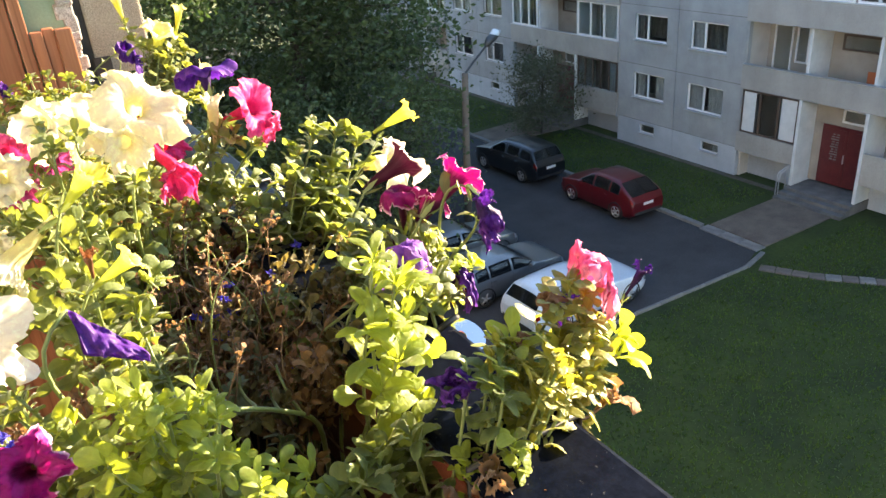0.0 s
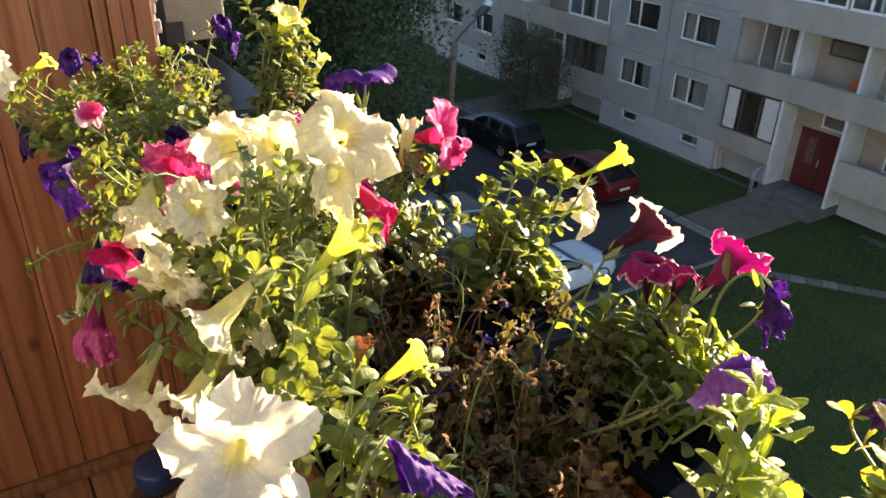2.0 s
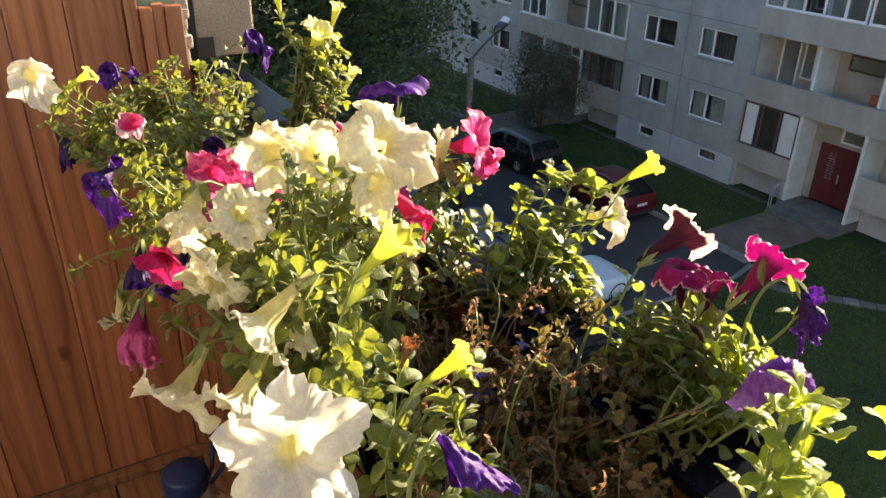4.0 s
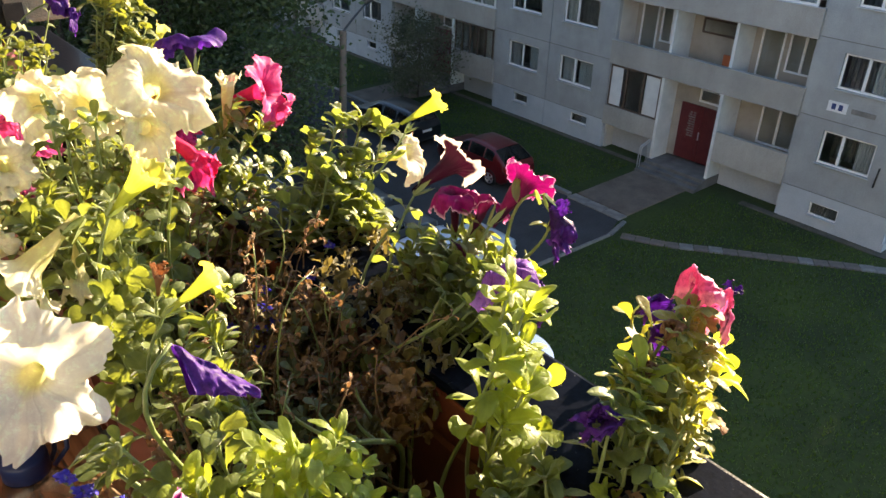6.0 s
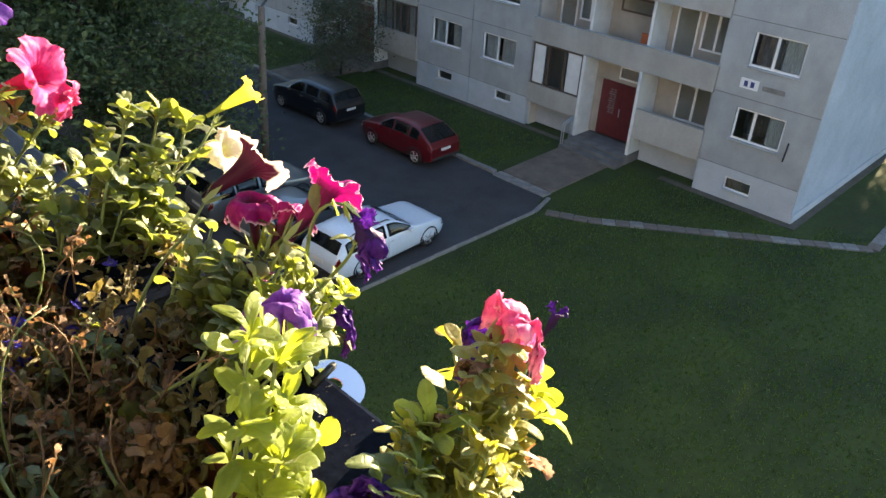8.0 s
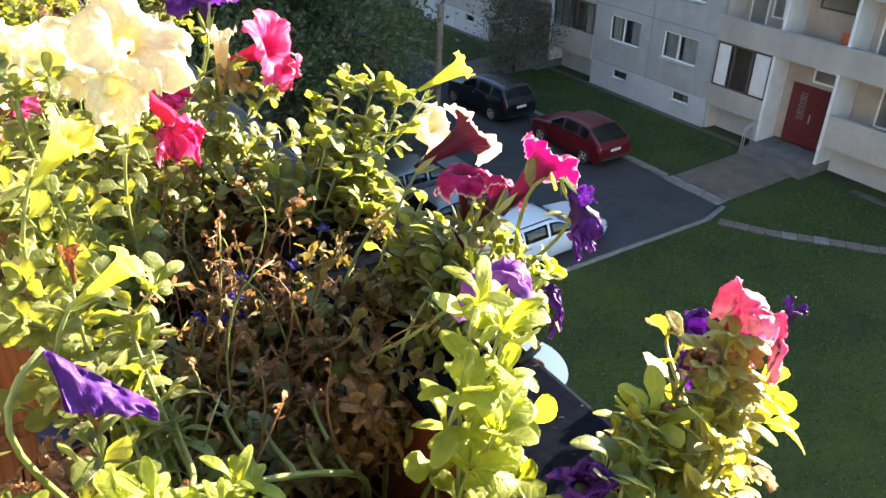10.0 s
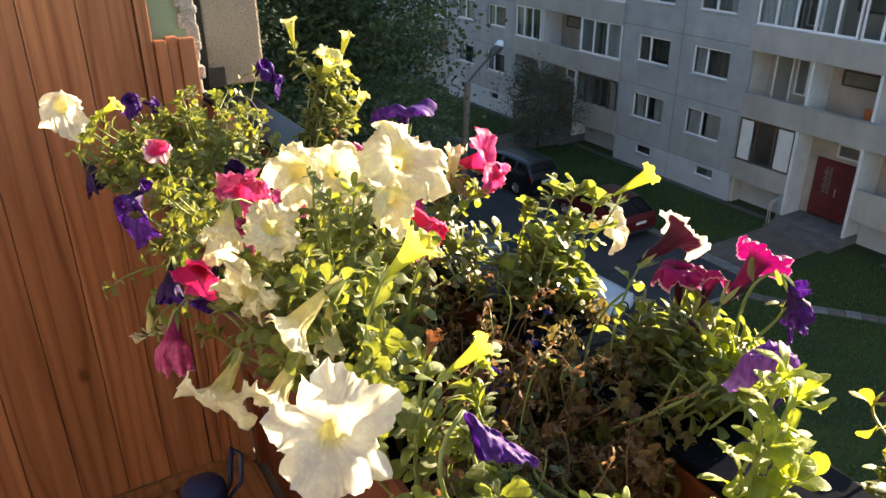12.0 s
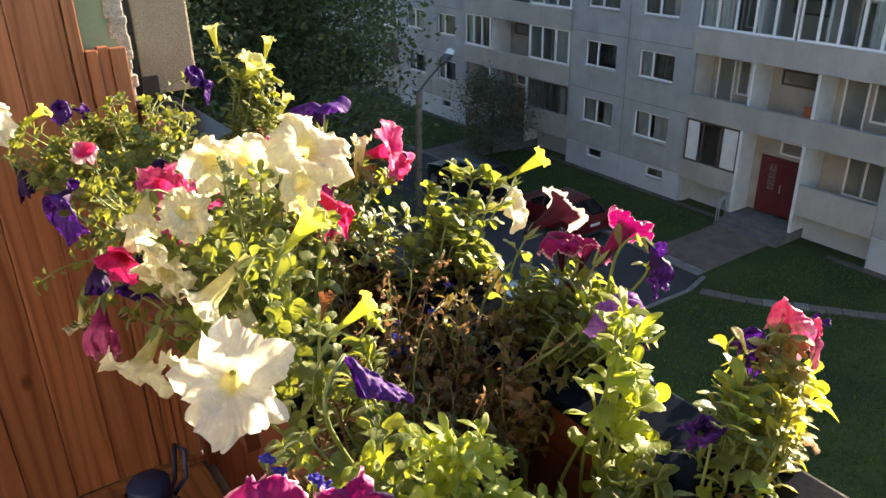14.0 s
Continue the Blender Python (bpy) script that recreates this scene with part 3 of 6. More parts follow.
def window_bay(y0, y1, wy0, wy1, basement):
    """One stack of wall panels with a window on every floor."""
    facade_panel(y0, y1, 0.0, 1.3, (basement[0], basement[1], basement[2], basement[3]), M["plinth"])
    # cloth added behind the cellar panes; its grey stands for their reflection
    window(*basement, leaves=1, frame_w=0.05, x=FX + 0.06, curtain=1)
    net_curtain(basement)
    for k in range(5):
        z = 1.3 + STOREY * k
        hole = (wy0, wy1, z + 1.12, z + 2.32)
        facade_panel(y0, y1, z, z + STOREY, hole, M["panel"])
        window(*hole, split=0.38 if (wy0 * 3 + k) % 2 < 1.2 else 0.45, curtain=RNG.choice((1, 1, 2, 2)))
        net_curtain(hole, RNG.choice((0.3, 0.7, 1.1)))
    part("roof_edge", boxed(FX - 0.06, FX + 0.25, y0, y1, 14.8 + 0.014, ROOF_Z), M["panel"], house)


BAYS = [(7.8, 11.7, 8.88, 10.72, (9.45, 10.5, 0.45, 0.95)),
        (20.2, 23.8, 21.14, 23.1, (21.15, 22.15, 0.72, 1.16)), (23.8, 27.4, 24.44, 26.42, (24.95, 25.9, 0.72, 1.16)),
        (36.05, 39.65, 37.05, 38.9, (37.6, 38.5, 0.72, 1.16)), (39.65, 43.3, 40.27, 42.3, (41.0, 41.9, 0.72, 1.16)),
        (51.9, 55.5, 52.8, 54.7, (53.2, 54.1, 0.72, 1.16)), (55.5, 59.1, 56.3, 58.3, (56.9, 57.8, 0.72, 1.16))]
for bay in BAYS:
    window_bay(*bay)

# body of the house behind the panels: rooms, end walls, roof
for k in range(6):
    z = 1.3 + STOREY * k if k else 1.2
    part("floor_slab", boxed(FX + 1.52, BACK_X, END_Y + 0.25, FAR_Y, z - 0.12, z + 0.02), M["room"], house)
    for y0, y1, *_ in BAYS:
        part("floor_slab", boxed(FX + 0.22, FX + 1.515, y0 + 0.3, y1 - 0.1, z - 0.12, z + 0.02), M["room"], house)
part("inner_wall", boxed(FX + 3.6, FX + 3.8, END_Y + 0.25, FAR_Y, 0, 14.7), M["room"], house)
for y0, y1, *_ in BAYS:
    for y in (y0, y1):
        part("inner_wall", boxed(FX + 0.22, FX + 3.6, y - 0.08 if y > 8 else y + 0.3, y + 0.08 if y > 8 else y + 0.4, 0, 14.7), M["room"], house)
part("backing_strip", boxed(FX + 0.1, FX + 0.2, 23.74, 23.86, 0, 14.8), M["joint"], house)
part("backing_strip", boxed(FX + 0.1, FX + 0.2, 39.59, 39.71, 0, 14.8), M["joint"], house)
for k in range(6):
    for y0, y1, *_ in BAYS:
        part("joint_strip", boxed(FX + 0.012, FX + 0.2, y0 + 0.02, y1 - 0.02, 1.3 + STOREY * k - 0.02, 1.3 + STOREY * k + 0.02), M["joint"], house)
part("end_wall", boxed(FX + 0.02, BACK_X, END_Y - 0.02, END_Y + 0.25, 0.35, ROOF_Z), M["panel_end"], house, "bluish white rendered end wall")
part("end_plinth", boxed(FX + 0.02, BACK_X, END_Y - 0.08, END_Y + 0.25, 0.0, 0.35), M["plinth"], house)
part("end_wall", boxed(FX, BACK_X, FAR_Y, FAR_Y + 0.25, 0, ROOF_Z), M["panel"], house)
part("back_wall", boxed(BACK_X, BACK_X + 0.25, END_Y, FAR_Y, 0, ROOF_Z), M["panel"], house)
part("roof", boxed(FX - 0.1, BACK_X + 0.3, END_Y - 0.1, FAR_Y + 0.3, ROOF_Z, ROOF_Z + 0.12), M["roofing"], house)


def loggia_stack(y0, y1, fins, glazing, entrance):
    """A stack of recessed loggias between y0 and y1, with a house entrance at the bottom."""
    deep = FX + 1.3
    f1, f2 = fins
    bm = bmesh.new()
    box(bm, deep, deep + 0.2, y0, y1, 0, 14.8)
    part("loggia_back", bm, M["loggia_wall"], house)
    for y in (y0, y1):
        part("loggia_cheek", boxed(FX + 0.02, deep, y - 0.07, y + 0.07, 1.2, 14.8), M["panel"], house)
    for k in range(1, 5):
        z = 3.9 + STOREY * (k - 1)
        part("parapet", boxed(FX - 0.12, FX + 0.02, y0, y1, z, z + 0.98), M["parapet"], house, "long plain concrete loggia parapet")
        part("loggia_floor", boxed(FX + 0.02, deep, y0 + 0.07, y1 - 0.07, z + 0.12, z + 0.28), M["parapet"], house)
        part("parapet_cap", boxed(FX - 0.14, FX + 0.04, y0, y1, z + 0.984, z + 1.01), M["metal_sill"], house)
        for y in (f1, f2):
            part("partition", boxed(FX + 0.03, deep, y - 0.06, y + 0.06, z + 0.28, z + STOREY + 0.1), M["white_paint"], house, "white painted loggia partition")
        part("soffit", boxed(FX + 0.02, deep, y0 + 0.07, y1 - 0.07, z + STOREY + 0.08, z + STOREY + 0.115), M["white_paint"], house)
        # balcony doors and windows in the back wall
        for a, b in ((y0 + 0.35, f1 - 0.35), (f2 + 0.35, y1 - 0.35)):
            if k <= 3:
                window(a, a + (b - a) * 0.52, z + 1.0, z + 2.45, x=deep - 0.05, sill=False, split=0.5, curtain=1)
                window(a + (b - a) * 0.6, b, z + 0.35, z + 2.45, x=deep - 0.05, sill=False, split=0.01, leaves=1)
        window(f1 + 0.5, f2 - 0.5, z + 1.75, z + 2.35, x=deep - 0.05, sill=False, leaves=1, material=M["brown_frame"])
        for a, b, mat, leaves in glazing.get(k, ()):
            window(a, b, z + 1.01, z + STOREY, x=FX - 0.04, sill=False, leaves=leaves, material=mat, frame_w=0.08, curtain=1)
    part("roof_edge", boxed(FX - 0.12, FX + 0.25, y0, y1, 14.7, ROOF_Z), M["parapet"], house)
    # ground floor: parapets on both sides of the entrance
    part("parapet", boxed(FX - 0.1, FX + 0.04, f2 + 0.06, y1, 1.2, 2.05), M["parapet"], house, "plain concrete loggia parapet")
    part("parapet", boxed(FX - 0.1, FX + 0.04, y0, f1 - 0.06, 1.2, 2.4), M["parapet"], house, "plain concrete loggia parapet")
    for a, b in ((f2 + 0.06, y1), (y0, f1 - 0.06)):
        part("loggia_floor", boxed(FX + 0.04, deep, a, b, 1.2, 1.35), M["parapet"], house)
        part("cellar_wall", boxed(FX + 0.75, FX + 0.85, a, b, 0.0, 1.2), M["plinth"], house)
    for y in (f1, f2):
        part("partition", boxed(FX - 0.13, deep, y - 0.06, y + 0.06, 0.3, 3.9), M["white_paint"], house, "white painted entrance partition")
    window(y0 + 0.5, y0 + 2.0, 2.0, 3.6, x=deep - 0.05, sill=False, split=0.5, curtain=1)
    for a, b, mat, leaves in glazing.get(0, ()):
        window(a, b, 2.06, 3.86, x=FX - 0.05, sill=False, leaves=leaves, material=mat, frame_w=0.07, curtain=1)
    if entrance:
        part("door_surround", boxed(deep - 0.4, deep, f1 + 0.06, f2 - 0.06, 2.88, 3.9), M["loggia_wall"], house)
        part("door_surround", boxed(deep - 0.4, deep, f2 - 0.44, f2 - 0.06, 0.46, 2.87), M["loggia_wall"], house)
        half = (f1 + f2 - 0.40) / 2
        for a, b in ((f1 + 0.06, half - 0.008), (half + 0.008, f2 - 0.45)):
            d = part("door", boxed(deep - 0.45, deep - 0.38, a, b, 0.5, 2.87, bevel=0.01), M["door_red"], house, "maroon steel entrance door leaf")
            for za, zb in ((0.62, 1.45), (1.55, 2.75)):
                part("door_panel", boxed(deep - 0.462, deep - 0.449, a + 0.12, b - 0.12, za, zb, bevel=0.004), M["door_red"], d)
        part("handle", boxed(deep - 0.5, deep - 0.463, half + 0.05, half + 0.09, 1.45, 1.8), M["steel_rail"], d)
        for i in range(11):
            z = 2.55 - i * 0.1
            for y in (f2 - 0.95, f2 - 1.12):
                part("notice_bar", boxed(deep - 0.470, deep - 0.4625, y - 0.07, y + 0.03 + 0.03 * (i % 3), z - 0.03, z + 0.02), M["kerb"], d)
        window(f1 + 0.15, f2 - 1.2, 3.05, 3.6, x=deep - 0.46, sill=False, leaves=1)
        part("landing", boxed(FX - 0.38, deep, f1 - 0.1, f2 + 0.1, 0.0, 0.40, bevel=0.02), M["step"], house, "concrete entrance landing")
        for i in range(2):
            part("entrance_step", boxed(FX - 0.70 - 0.3 * i, FX - 0.385 - 0.3 * i, f1 - 0.1, f2 + 0.1, 0.0, 0.28 - 0.12 * i, bevel=0.015), M["step"], house)
        for y in (f2 + 0.06, f2 + 0.16):
            bm = bmesh.new()
            tube(bm, [(FX - 0.78, y, 0.0), (FX - 0.78, y, 0.95), (FX - 0.7, y, 1.05), (FX + 0.25, y, 1.32)], 0.026, 8)
            tube(bm, [(FX - 0.2, y, 0.0), (FX - 0.2, y, 1.19)], 0.022, 8)
            part("handrail", bm, M["steel_rail"], house, "grey steel tube handrail")


WF, BF = M["white_frame"], M["brown_frame"]
loggia_stack(11.7, 20.2, (14.72, 17.4), {0: [(17.5, 20.1, BF, 3)], 2: [(15.9, 20.1, WF, 5), (12.0, 15.8, WF, 5)], 3: [(17.6, 20.1, WF, 4)]}, True)
loggia_stack(27.4, 36.05, (30.5, 33.6), {0: [(27.5, 30.4, BF, 5)], 1: [(27.5, 30.4, WF, 3), (33.7, 35.95, WF, 3)], 2: [(27.5, 30.4, WF, 3), (31.2, 35.95, BF, 6)], 3: [(27.5, 30.4, WF, 3)]}, True)
loggia_stack(43.3, 51.9, (46.4, 49.0), {1: [(43.4, 46.3, WF, 3)], 2: [(49.1, 51.8, WF, 3)]}, True)
loggia_stack(59.1, 66.9, (61.6, 64.3), {}, False)
part("glazing_panel", boxed(FX - 0.03, FX + 0.0, 19.45, 20.08, 2.1, 3.8), M["white_paint"], house, "white covered glazing panel")
part("glazing_panel", boxed(FX - 0.03, FX + 0.0, 17.52, 18.25, 2.1, 3.8), M["white_paint"], house, "white covered glazing panel")
# number plate of the house and a street plate, both with plain bars
sign = part("house_sign", boxed(FX - 0.03, FX - 0.002, 10.15, 10.82, 4.34, 4.7), M["sign"], house, "white sign plate with dark bars")
part("sign_bar", boxed(FX - 0.036, FX - 0.031, 10.54, 10.68, 4.42, 4.62), M["ink"], sign)
part("sign_bar", boxed(FX - 0.036, FX - 0.031, 10.30, 10.44, 4.42, 4.62), M["ink"], sign)
part("street_sign", boxed(FX - 0.03, FX - 0.002, 9.2, 10.0, 4.42, 4.58), M["kerb"], house, "faded grey street plate")
bm = bmesh.new()
tube(bm, [(FX - 0.05, 8.62, 2.2), (FX - 0.05, 8.58, 2.9)], 0.03, 8)
part("cable_bracket", bm, M["trimblack"], house, "dark cable and bracket on the wall")

# things left on the loggias
chair = thing("folding_chair", "orange cloth over a folding chair on the loggia", "chair", at=(FX + 0.65, 15.3, 4.18))
bm = bmesh.new()
box(bm, FX + 0.4, FX + 0.9, 15.05, 15.55, 4.6, 4.66, bevel=0.02)
box(bm, FX + 0.86, FX + 0.92, 15.05, 15.55, 4.66, 5.1, bevel=0.02)
part("seat", bm, M["orange_cloth"], chair)
for dx in (0.42, 0.86):
    for dy in (15.08, 15.5):
        bm = bmesh.new()
        tube(bm, [(FX + dx, dy, 4.18), (FX + dx, dy, 4.62)], 0.014, 6)
        part("leg", bm, M["steel_rail"], chair)


# ---- cars ----
def car(name, label, paint, at, turn, length, width, height, tail=0.12, bonnet=0.30, rails=False, plate=True):
    """A parked car: nose towards +x before the turn. One smooth shell; windows, lights, trim and wheels are parts that follow it."""
    root = thing(name, label, "car", "parked cars", at=at)
    root.rotation_euler = (0, 0, radians(turn))
    L, W, H = length, width / 2, height
    belt = H * 0.63
    ground = 0.19
    screen, roof_end = 1 - bonnet - 0.02, 1 - bonnet - 0.17
    keys = [(0.0, 0.50), (0.012, 0.62), (0.03, 0.68), (tail, 0.955), (tail + 0.1, 0.99), (0.40, 1.0), (roof_end - 0.04, 0.985), (roof_end, 0.955), (screen, 0.665),
            (screen + 0.05, 0.64), (0.90, 0.585), (0.965, 0.52), (0.99, 0.44), (1.0, 0.36)]

    def put(nm, bm, mat, parent=root, lab=""):
        ob = new(nm, finish(nm, bm, mat))
        ob.parent = parent
        return tagged(ob, lab)

    def crest(u):
        """Height of the car's middle line, softened along its length."""
        total = 0.0
        for d in (-0.016, -0.008, 0.0, 0.008, 0.016):
            q = min(1.0, max(0.0, u + d))
            for (a, za), (b, zb) in zip(keys, keys[1:]):
                if q <= b:
                    total += za + (zb - za) * (q - a) / (b - a)
                    break
        return total / 5 * H

    def shell(u, v):
        """A point of the shell: u from tail to nose, v from the sill (0) over the belt (0.5) and the roof edge (0.8) to the middle (1)."""
        w = W * (1 - 0.22 * max(0, (u - 0.84) / 0.16) ** 2.5 - 0.13 * max(0, (0.14 - u) / 0.14) ** 2)
        top = crest(u)
        b = min(belt + 0.02 * H * (1 - u), top - 0.03)
        cab = max(0.0, top - b)
        low = ground + 0.12 * max(0, (u - 0.93) / 0.07) + 0.16 * max(0, (0.07 - u) / 0.07)
        lean = min(1.0, cab / (H - belt)) * 0.22
        line = [(0.0, 0.90, low), (0.1, 0.985, low + 0.10), (0.28, 1.0, low + (b - low) * 0.55), (0.42, 0.985, b - 0.07), (0.5, 0.955, b), (0.62, 0.955 - lean * 0.38, b + cab * 0.45),
                (0.74, 0.93 - lean * 0.80, b + cab * 0.84), (0.8, 0.86 - lean * 0.92, b + cab * 0.95), (0.9, 0.48 - lean * 0.3, b + cab * 0.99), (1.0, 0.0, top + 0.012)]
        for (a, ya, za), (c, yc, zc) in zip(line, line[1:]):
            if v <= c:
                f = (v - a) / (c - a)
                return Vector(((u - 0.5) * L, w * (ya + (yc - ya) * f), za + (zc - za) * f))

    def patch(u0, u1, v0, v1, lift, sy=1, nu=8, nv=5):
        """A piece of skin that lies just over the shell."""
        bm = bmesh.new()
        grid = []
        for i in range(nu + 1):
            row = []
            for k in range(nv + 1):
                u, v = u0 + (u1 - u0) * i / nu, v0 + (v1 - v0) * k / nv
                p = shell(u, v)
                n = (shell(u, min(1, v + 0.02)) - shell(u, max(0, v - 0.02))).cross(shell(min(1, u + 0.01), v) - shell(max(0, u - 0.01), v))
                p = p + n.normalized() * lift if n.length > 1e-9 else p
                row.append(bm.verts.new((p.x, p.y * sy, p.z)))
            grid.append(row)
        for a, b in zip(grid, grid[1:]):
            for k in range(nv):
                bm.faces.new((a[k], b[k], b[k + 1], a[k + 1])).smooth = True
        bmesh.ops.solidify(bm, geom=bm.faces[:], thickness=0.006)
        return bm

    bm = bmesh.new()
    rows = []
    vs = (0.0, 0.1, 0.28, 0.42, 0.5, 0.62, 0.74, 0.8, 0.9, 1.0)
    for i in range(49):
        u = i / 48
        pts = [shell(u, v) for v in vs]
        rows.append([bm.verts.new(p) for p in pts] + [bm.verts.new((p.x, -p.y, p.z)) for p in pts[-2::-1]])
    for a, b in zip(rows, rows[1:]):
        for k in range(len(a)):
            j = (k + 1) % len(a)
            bm.faces.new((a[k], b[k], b[j], a[j])).smooth = True
    bm.faces.new(rows[0])
    bm.faces.new(rows[-1][::-1])
    bmesh.ops.recalc_face_normals(bm, faces=bm.faces)
    body = put("body", bm, paint)
    r = 0.33
    axles = (L * 0.5 - 0.88, L * 0.5 - 0.88 - L * 0.6)
    for sy in (1, -1):
        mid = (tail + screen) / 2
        for a, b in ((tail * 0.75 + 0.02, mid - 0.17), (mid - 0.155, mid + 0.035), (mid + 0.055, screen - 0.035)):
            put("window", patch(a, b, 0.525, 0.735, 0.005, sy), M["car_glass"], body, "dark tinted side window")
        put("headlight", patch(0.945, 0.985, 0.33, 0.58, 0.006, sy), M["head_glass"], body)
        put("tail_light", patch(0.004, 0.04, 0.36, 0.55, 0.008, sy, 4, 4), M["tail_red"], body)
        put("sill_trim", patch(0.06, 0.94, 0.0, 0.1, 0.006, sy, 20, 2), M["trimblack"], body)
        for q in (mid - 0.163, mid + 0.045):
            put("door_seam", patch(q - 0.0012, q + 0.0012, 0.12, 0.5, 0.002, sy, 1, 5), M["trimblack"], body)
        for q in (mid - 0.13, mid + 0.075):
            put("door_handle", patch(q - 0.016, q + 0.016, 0.4, 0.425, 0.02, sy, 2, 1), paint, body)
        m = shell(screen - 0.055, 0.5)
        bm = bmesh.new()
        box(bm, m.x - 0.07, m.x + 0.06, sy * (m.y + 0.11) - 0.09, sy * (m.y + 0.11) + 0.09, m.z + 0.0, m.z + 0.12, bevel=0.035)
        put("mirror", bm, paint, body)
        if rails:
            a, b = shell(tail + 0.06, 0.8), shell(roof_end - 0.04, 0.8)
            bm = bmesh.new()
            tube(bm, [(a.x, sy * a.y, a.z), (a.x + 0.15, sy * a.y, a.z + 0.05), (b.x - 0.15, sy * b.y, b.z + 0.05), (b.x, sy * b.y, b.z)], 0.02, 6)
            put("roof_rail", bm, M["trimblack"], body)
        for x in axles:
            y = sy * (W - 0.115)
            bm = bmesh.new()
            lathe(bm, [(0.22, -0.1), (r - 0.02, -0.11), (r, -0.07), (r, 0.07), (r - 0.02, 0.11), (0.22, 0.1)], 24, (x, y, r), "y")
            wheel = put("wheel", bm, M["rubber"], root)
            bm = bmesh.new()
            for q in range(5):
                a = 2 * math.pi * q / 5
                tube(bm, [(x, y + sy * 0.085, r), (x + math.cos(a) * 0.21, y + sy * 0.1, r + math.sin(a) * 0.21)], [0.05, 0.032], 6)
            lathe(bm, [(0.235, -0.03), (0.235, 0.03), (0.2, 0.035), (0.2, -0.03)], 20, (x, y + sy * 0.08, r), "y")
            put("rim", bm, M["rim"], wheel)
            bm = bmesh.new()
            arch = []
            for k in range(13):
                a = math.pi * k / 12 * 1.1 - 0.16
                arch.append((x + math.cos(a) * (r + 0.045), sy * (W - 0.012), r + math.sin(a) * (r + 0.045)))
            tube(bm, arch, 0.03, 6)
            put("wheel_arch", bm, M["trimblack"], body)
    for nm, a, b, hi in (("windscreen", roof_end + 0.012, screen - 0.012, 0.8), ("rear_window", 0.036, tail - 0.01, 0.82)):
        bm = bmesh.new()
        for sy in (1, -1):
            half = patch(a, b, 0.79 if nm == "windscreen" else 0.8, 1.0, 0.006, sy)
            me = bpy.data.meshes.new("half")
            half.to_mesh(me)
            half.free()
            bm.from_mesh(me)
            bpy.data.meshes.remove(me)
        put(nm, bm, M["car_glass"], body, "dark tinted car window")
    put("bumper", boxed(-L * 0.5 - 0.02, -L * 0.5 + 0.12, -W * 0.78, W * 0.78, 0.34, 0.46, bevel=0.03), M["trimblack"], body)
    put("grille", boxed(L * 0.5 - 0.12, L * 0.5 + 0.008, -W * 0.55, W * 0.55, 0.33, 0.47, bevel=0.03), M["trimblack"], body)
    if plate:
        put("number_plate", boxed(-L * 0.5 - 0.012, -L * 0.5 + 0.03, -0.26, 0.26, H * 0.44, H * 0.44 + 0.11, bevel=0.004), M["plate"], body)
    return root


car("white_estate_car", "white estate car with black roof rails, parked", M["car_white"], (13.85, 15.95, 0.012), 2, 4.75, 1.84, 1.47, tail=0.10, rails=True)
car("grey_hatchback", "grey hatchback parked beside the white estate", M["car_grey"], (12.9, 18.6, 0.012), 1, 4.3, 1.8, 1.46, tail=0.15)
car("dark_grey_car", "dark grey car under the tree", M["car_grey"], (12.8, 21.2, 0.012), -1, 4.4, 1.8, 1.46)
car("red_crossover", "dark red crossover parked at the kerb", M["car_red"], (20.38, 21.45, 0.012), 90, 4.35, 1.82, 1.56, tail=0.20, bonnet=0.27)
car("black_suv", "black estate car parked at the kerb", M["car_black"], (20.05, 27.2, 0.012), 92, 4.7, 1.88, 1.66, tail=0.10, bonnet=0.27)
car("blue_car", "blue car seen through the tree", M["car_blue"], (15.5, 38.0, 0.012), 92, 4.3, 1.8, 1.5)

# ---- street lamp ----
lamp = thing("street_lamp", "street lamp with bent arm on a weathered post", "lamp", at=(15.05, 23.9, 0))
bm = bmesh.new()
tube(bm, [(15.05, 23.9, 0), (15.06, 23.75, 3), (15.08, 23.55, 6.05)], [0.16, 0.14, 0.12], 10)
part("post", bm, M["post"], lamp)
bm = bmesh.new()
tube(bm, [(15.08, 23.55, 5.7), (15.12, 23.58, 6.05), (15.6, 23.75, 6.35), (16.55, 24.1, 6.85)], 0.045, 8)
part("arm", bm, M["lamp_metal"], lamp)
bm = bmesh.new()
tube(bm, [(16.4, 24.05, 6.78), (16.6, 24.12, 6.92), (17.0, 24.28, 7.06), (17.25, 24.36, 7.1)], [0.08, 0.16, 0.17, 0.06], 12)
head = part("lamp_head", bm, M["lamp_metal"], lamp)
bm = bmesh.new()
tube(bm, [(16.72, 24.17, 7.0), (17.0, 24.28, 7.12), (17.3, 24.39, 7.14)], [0.1, 0.19, 0.08], 12)
part("lamp_cover", bm, M["lamp_glass"], head, "milky lamp cover")


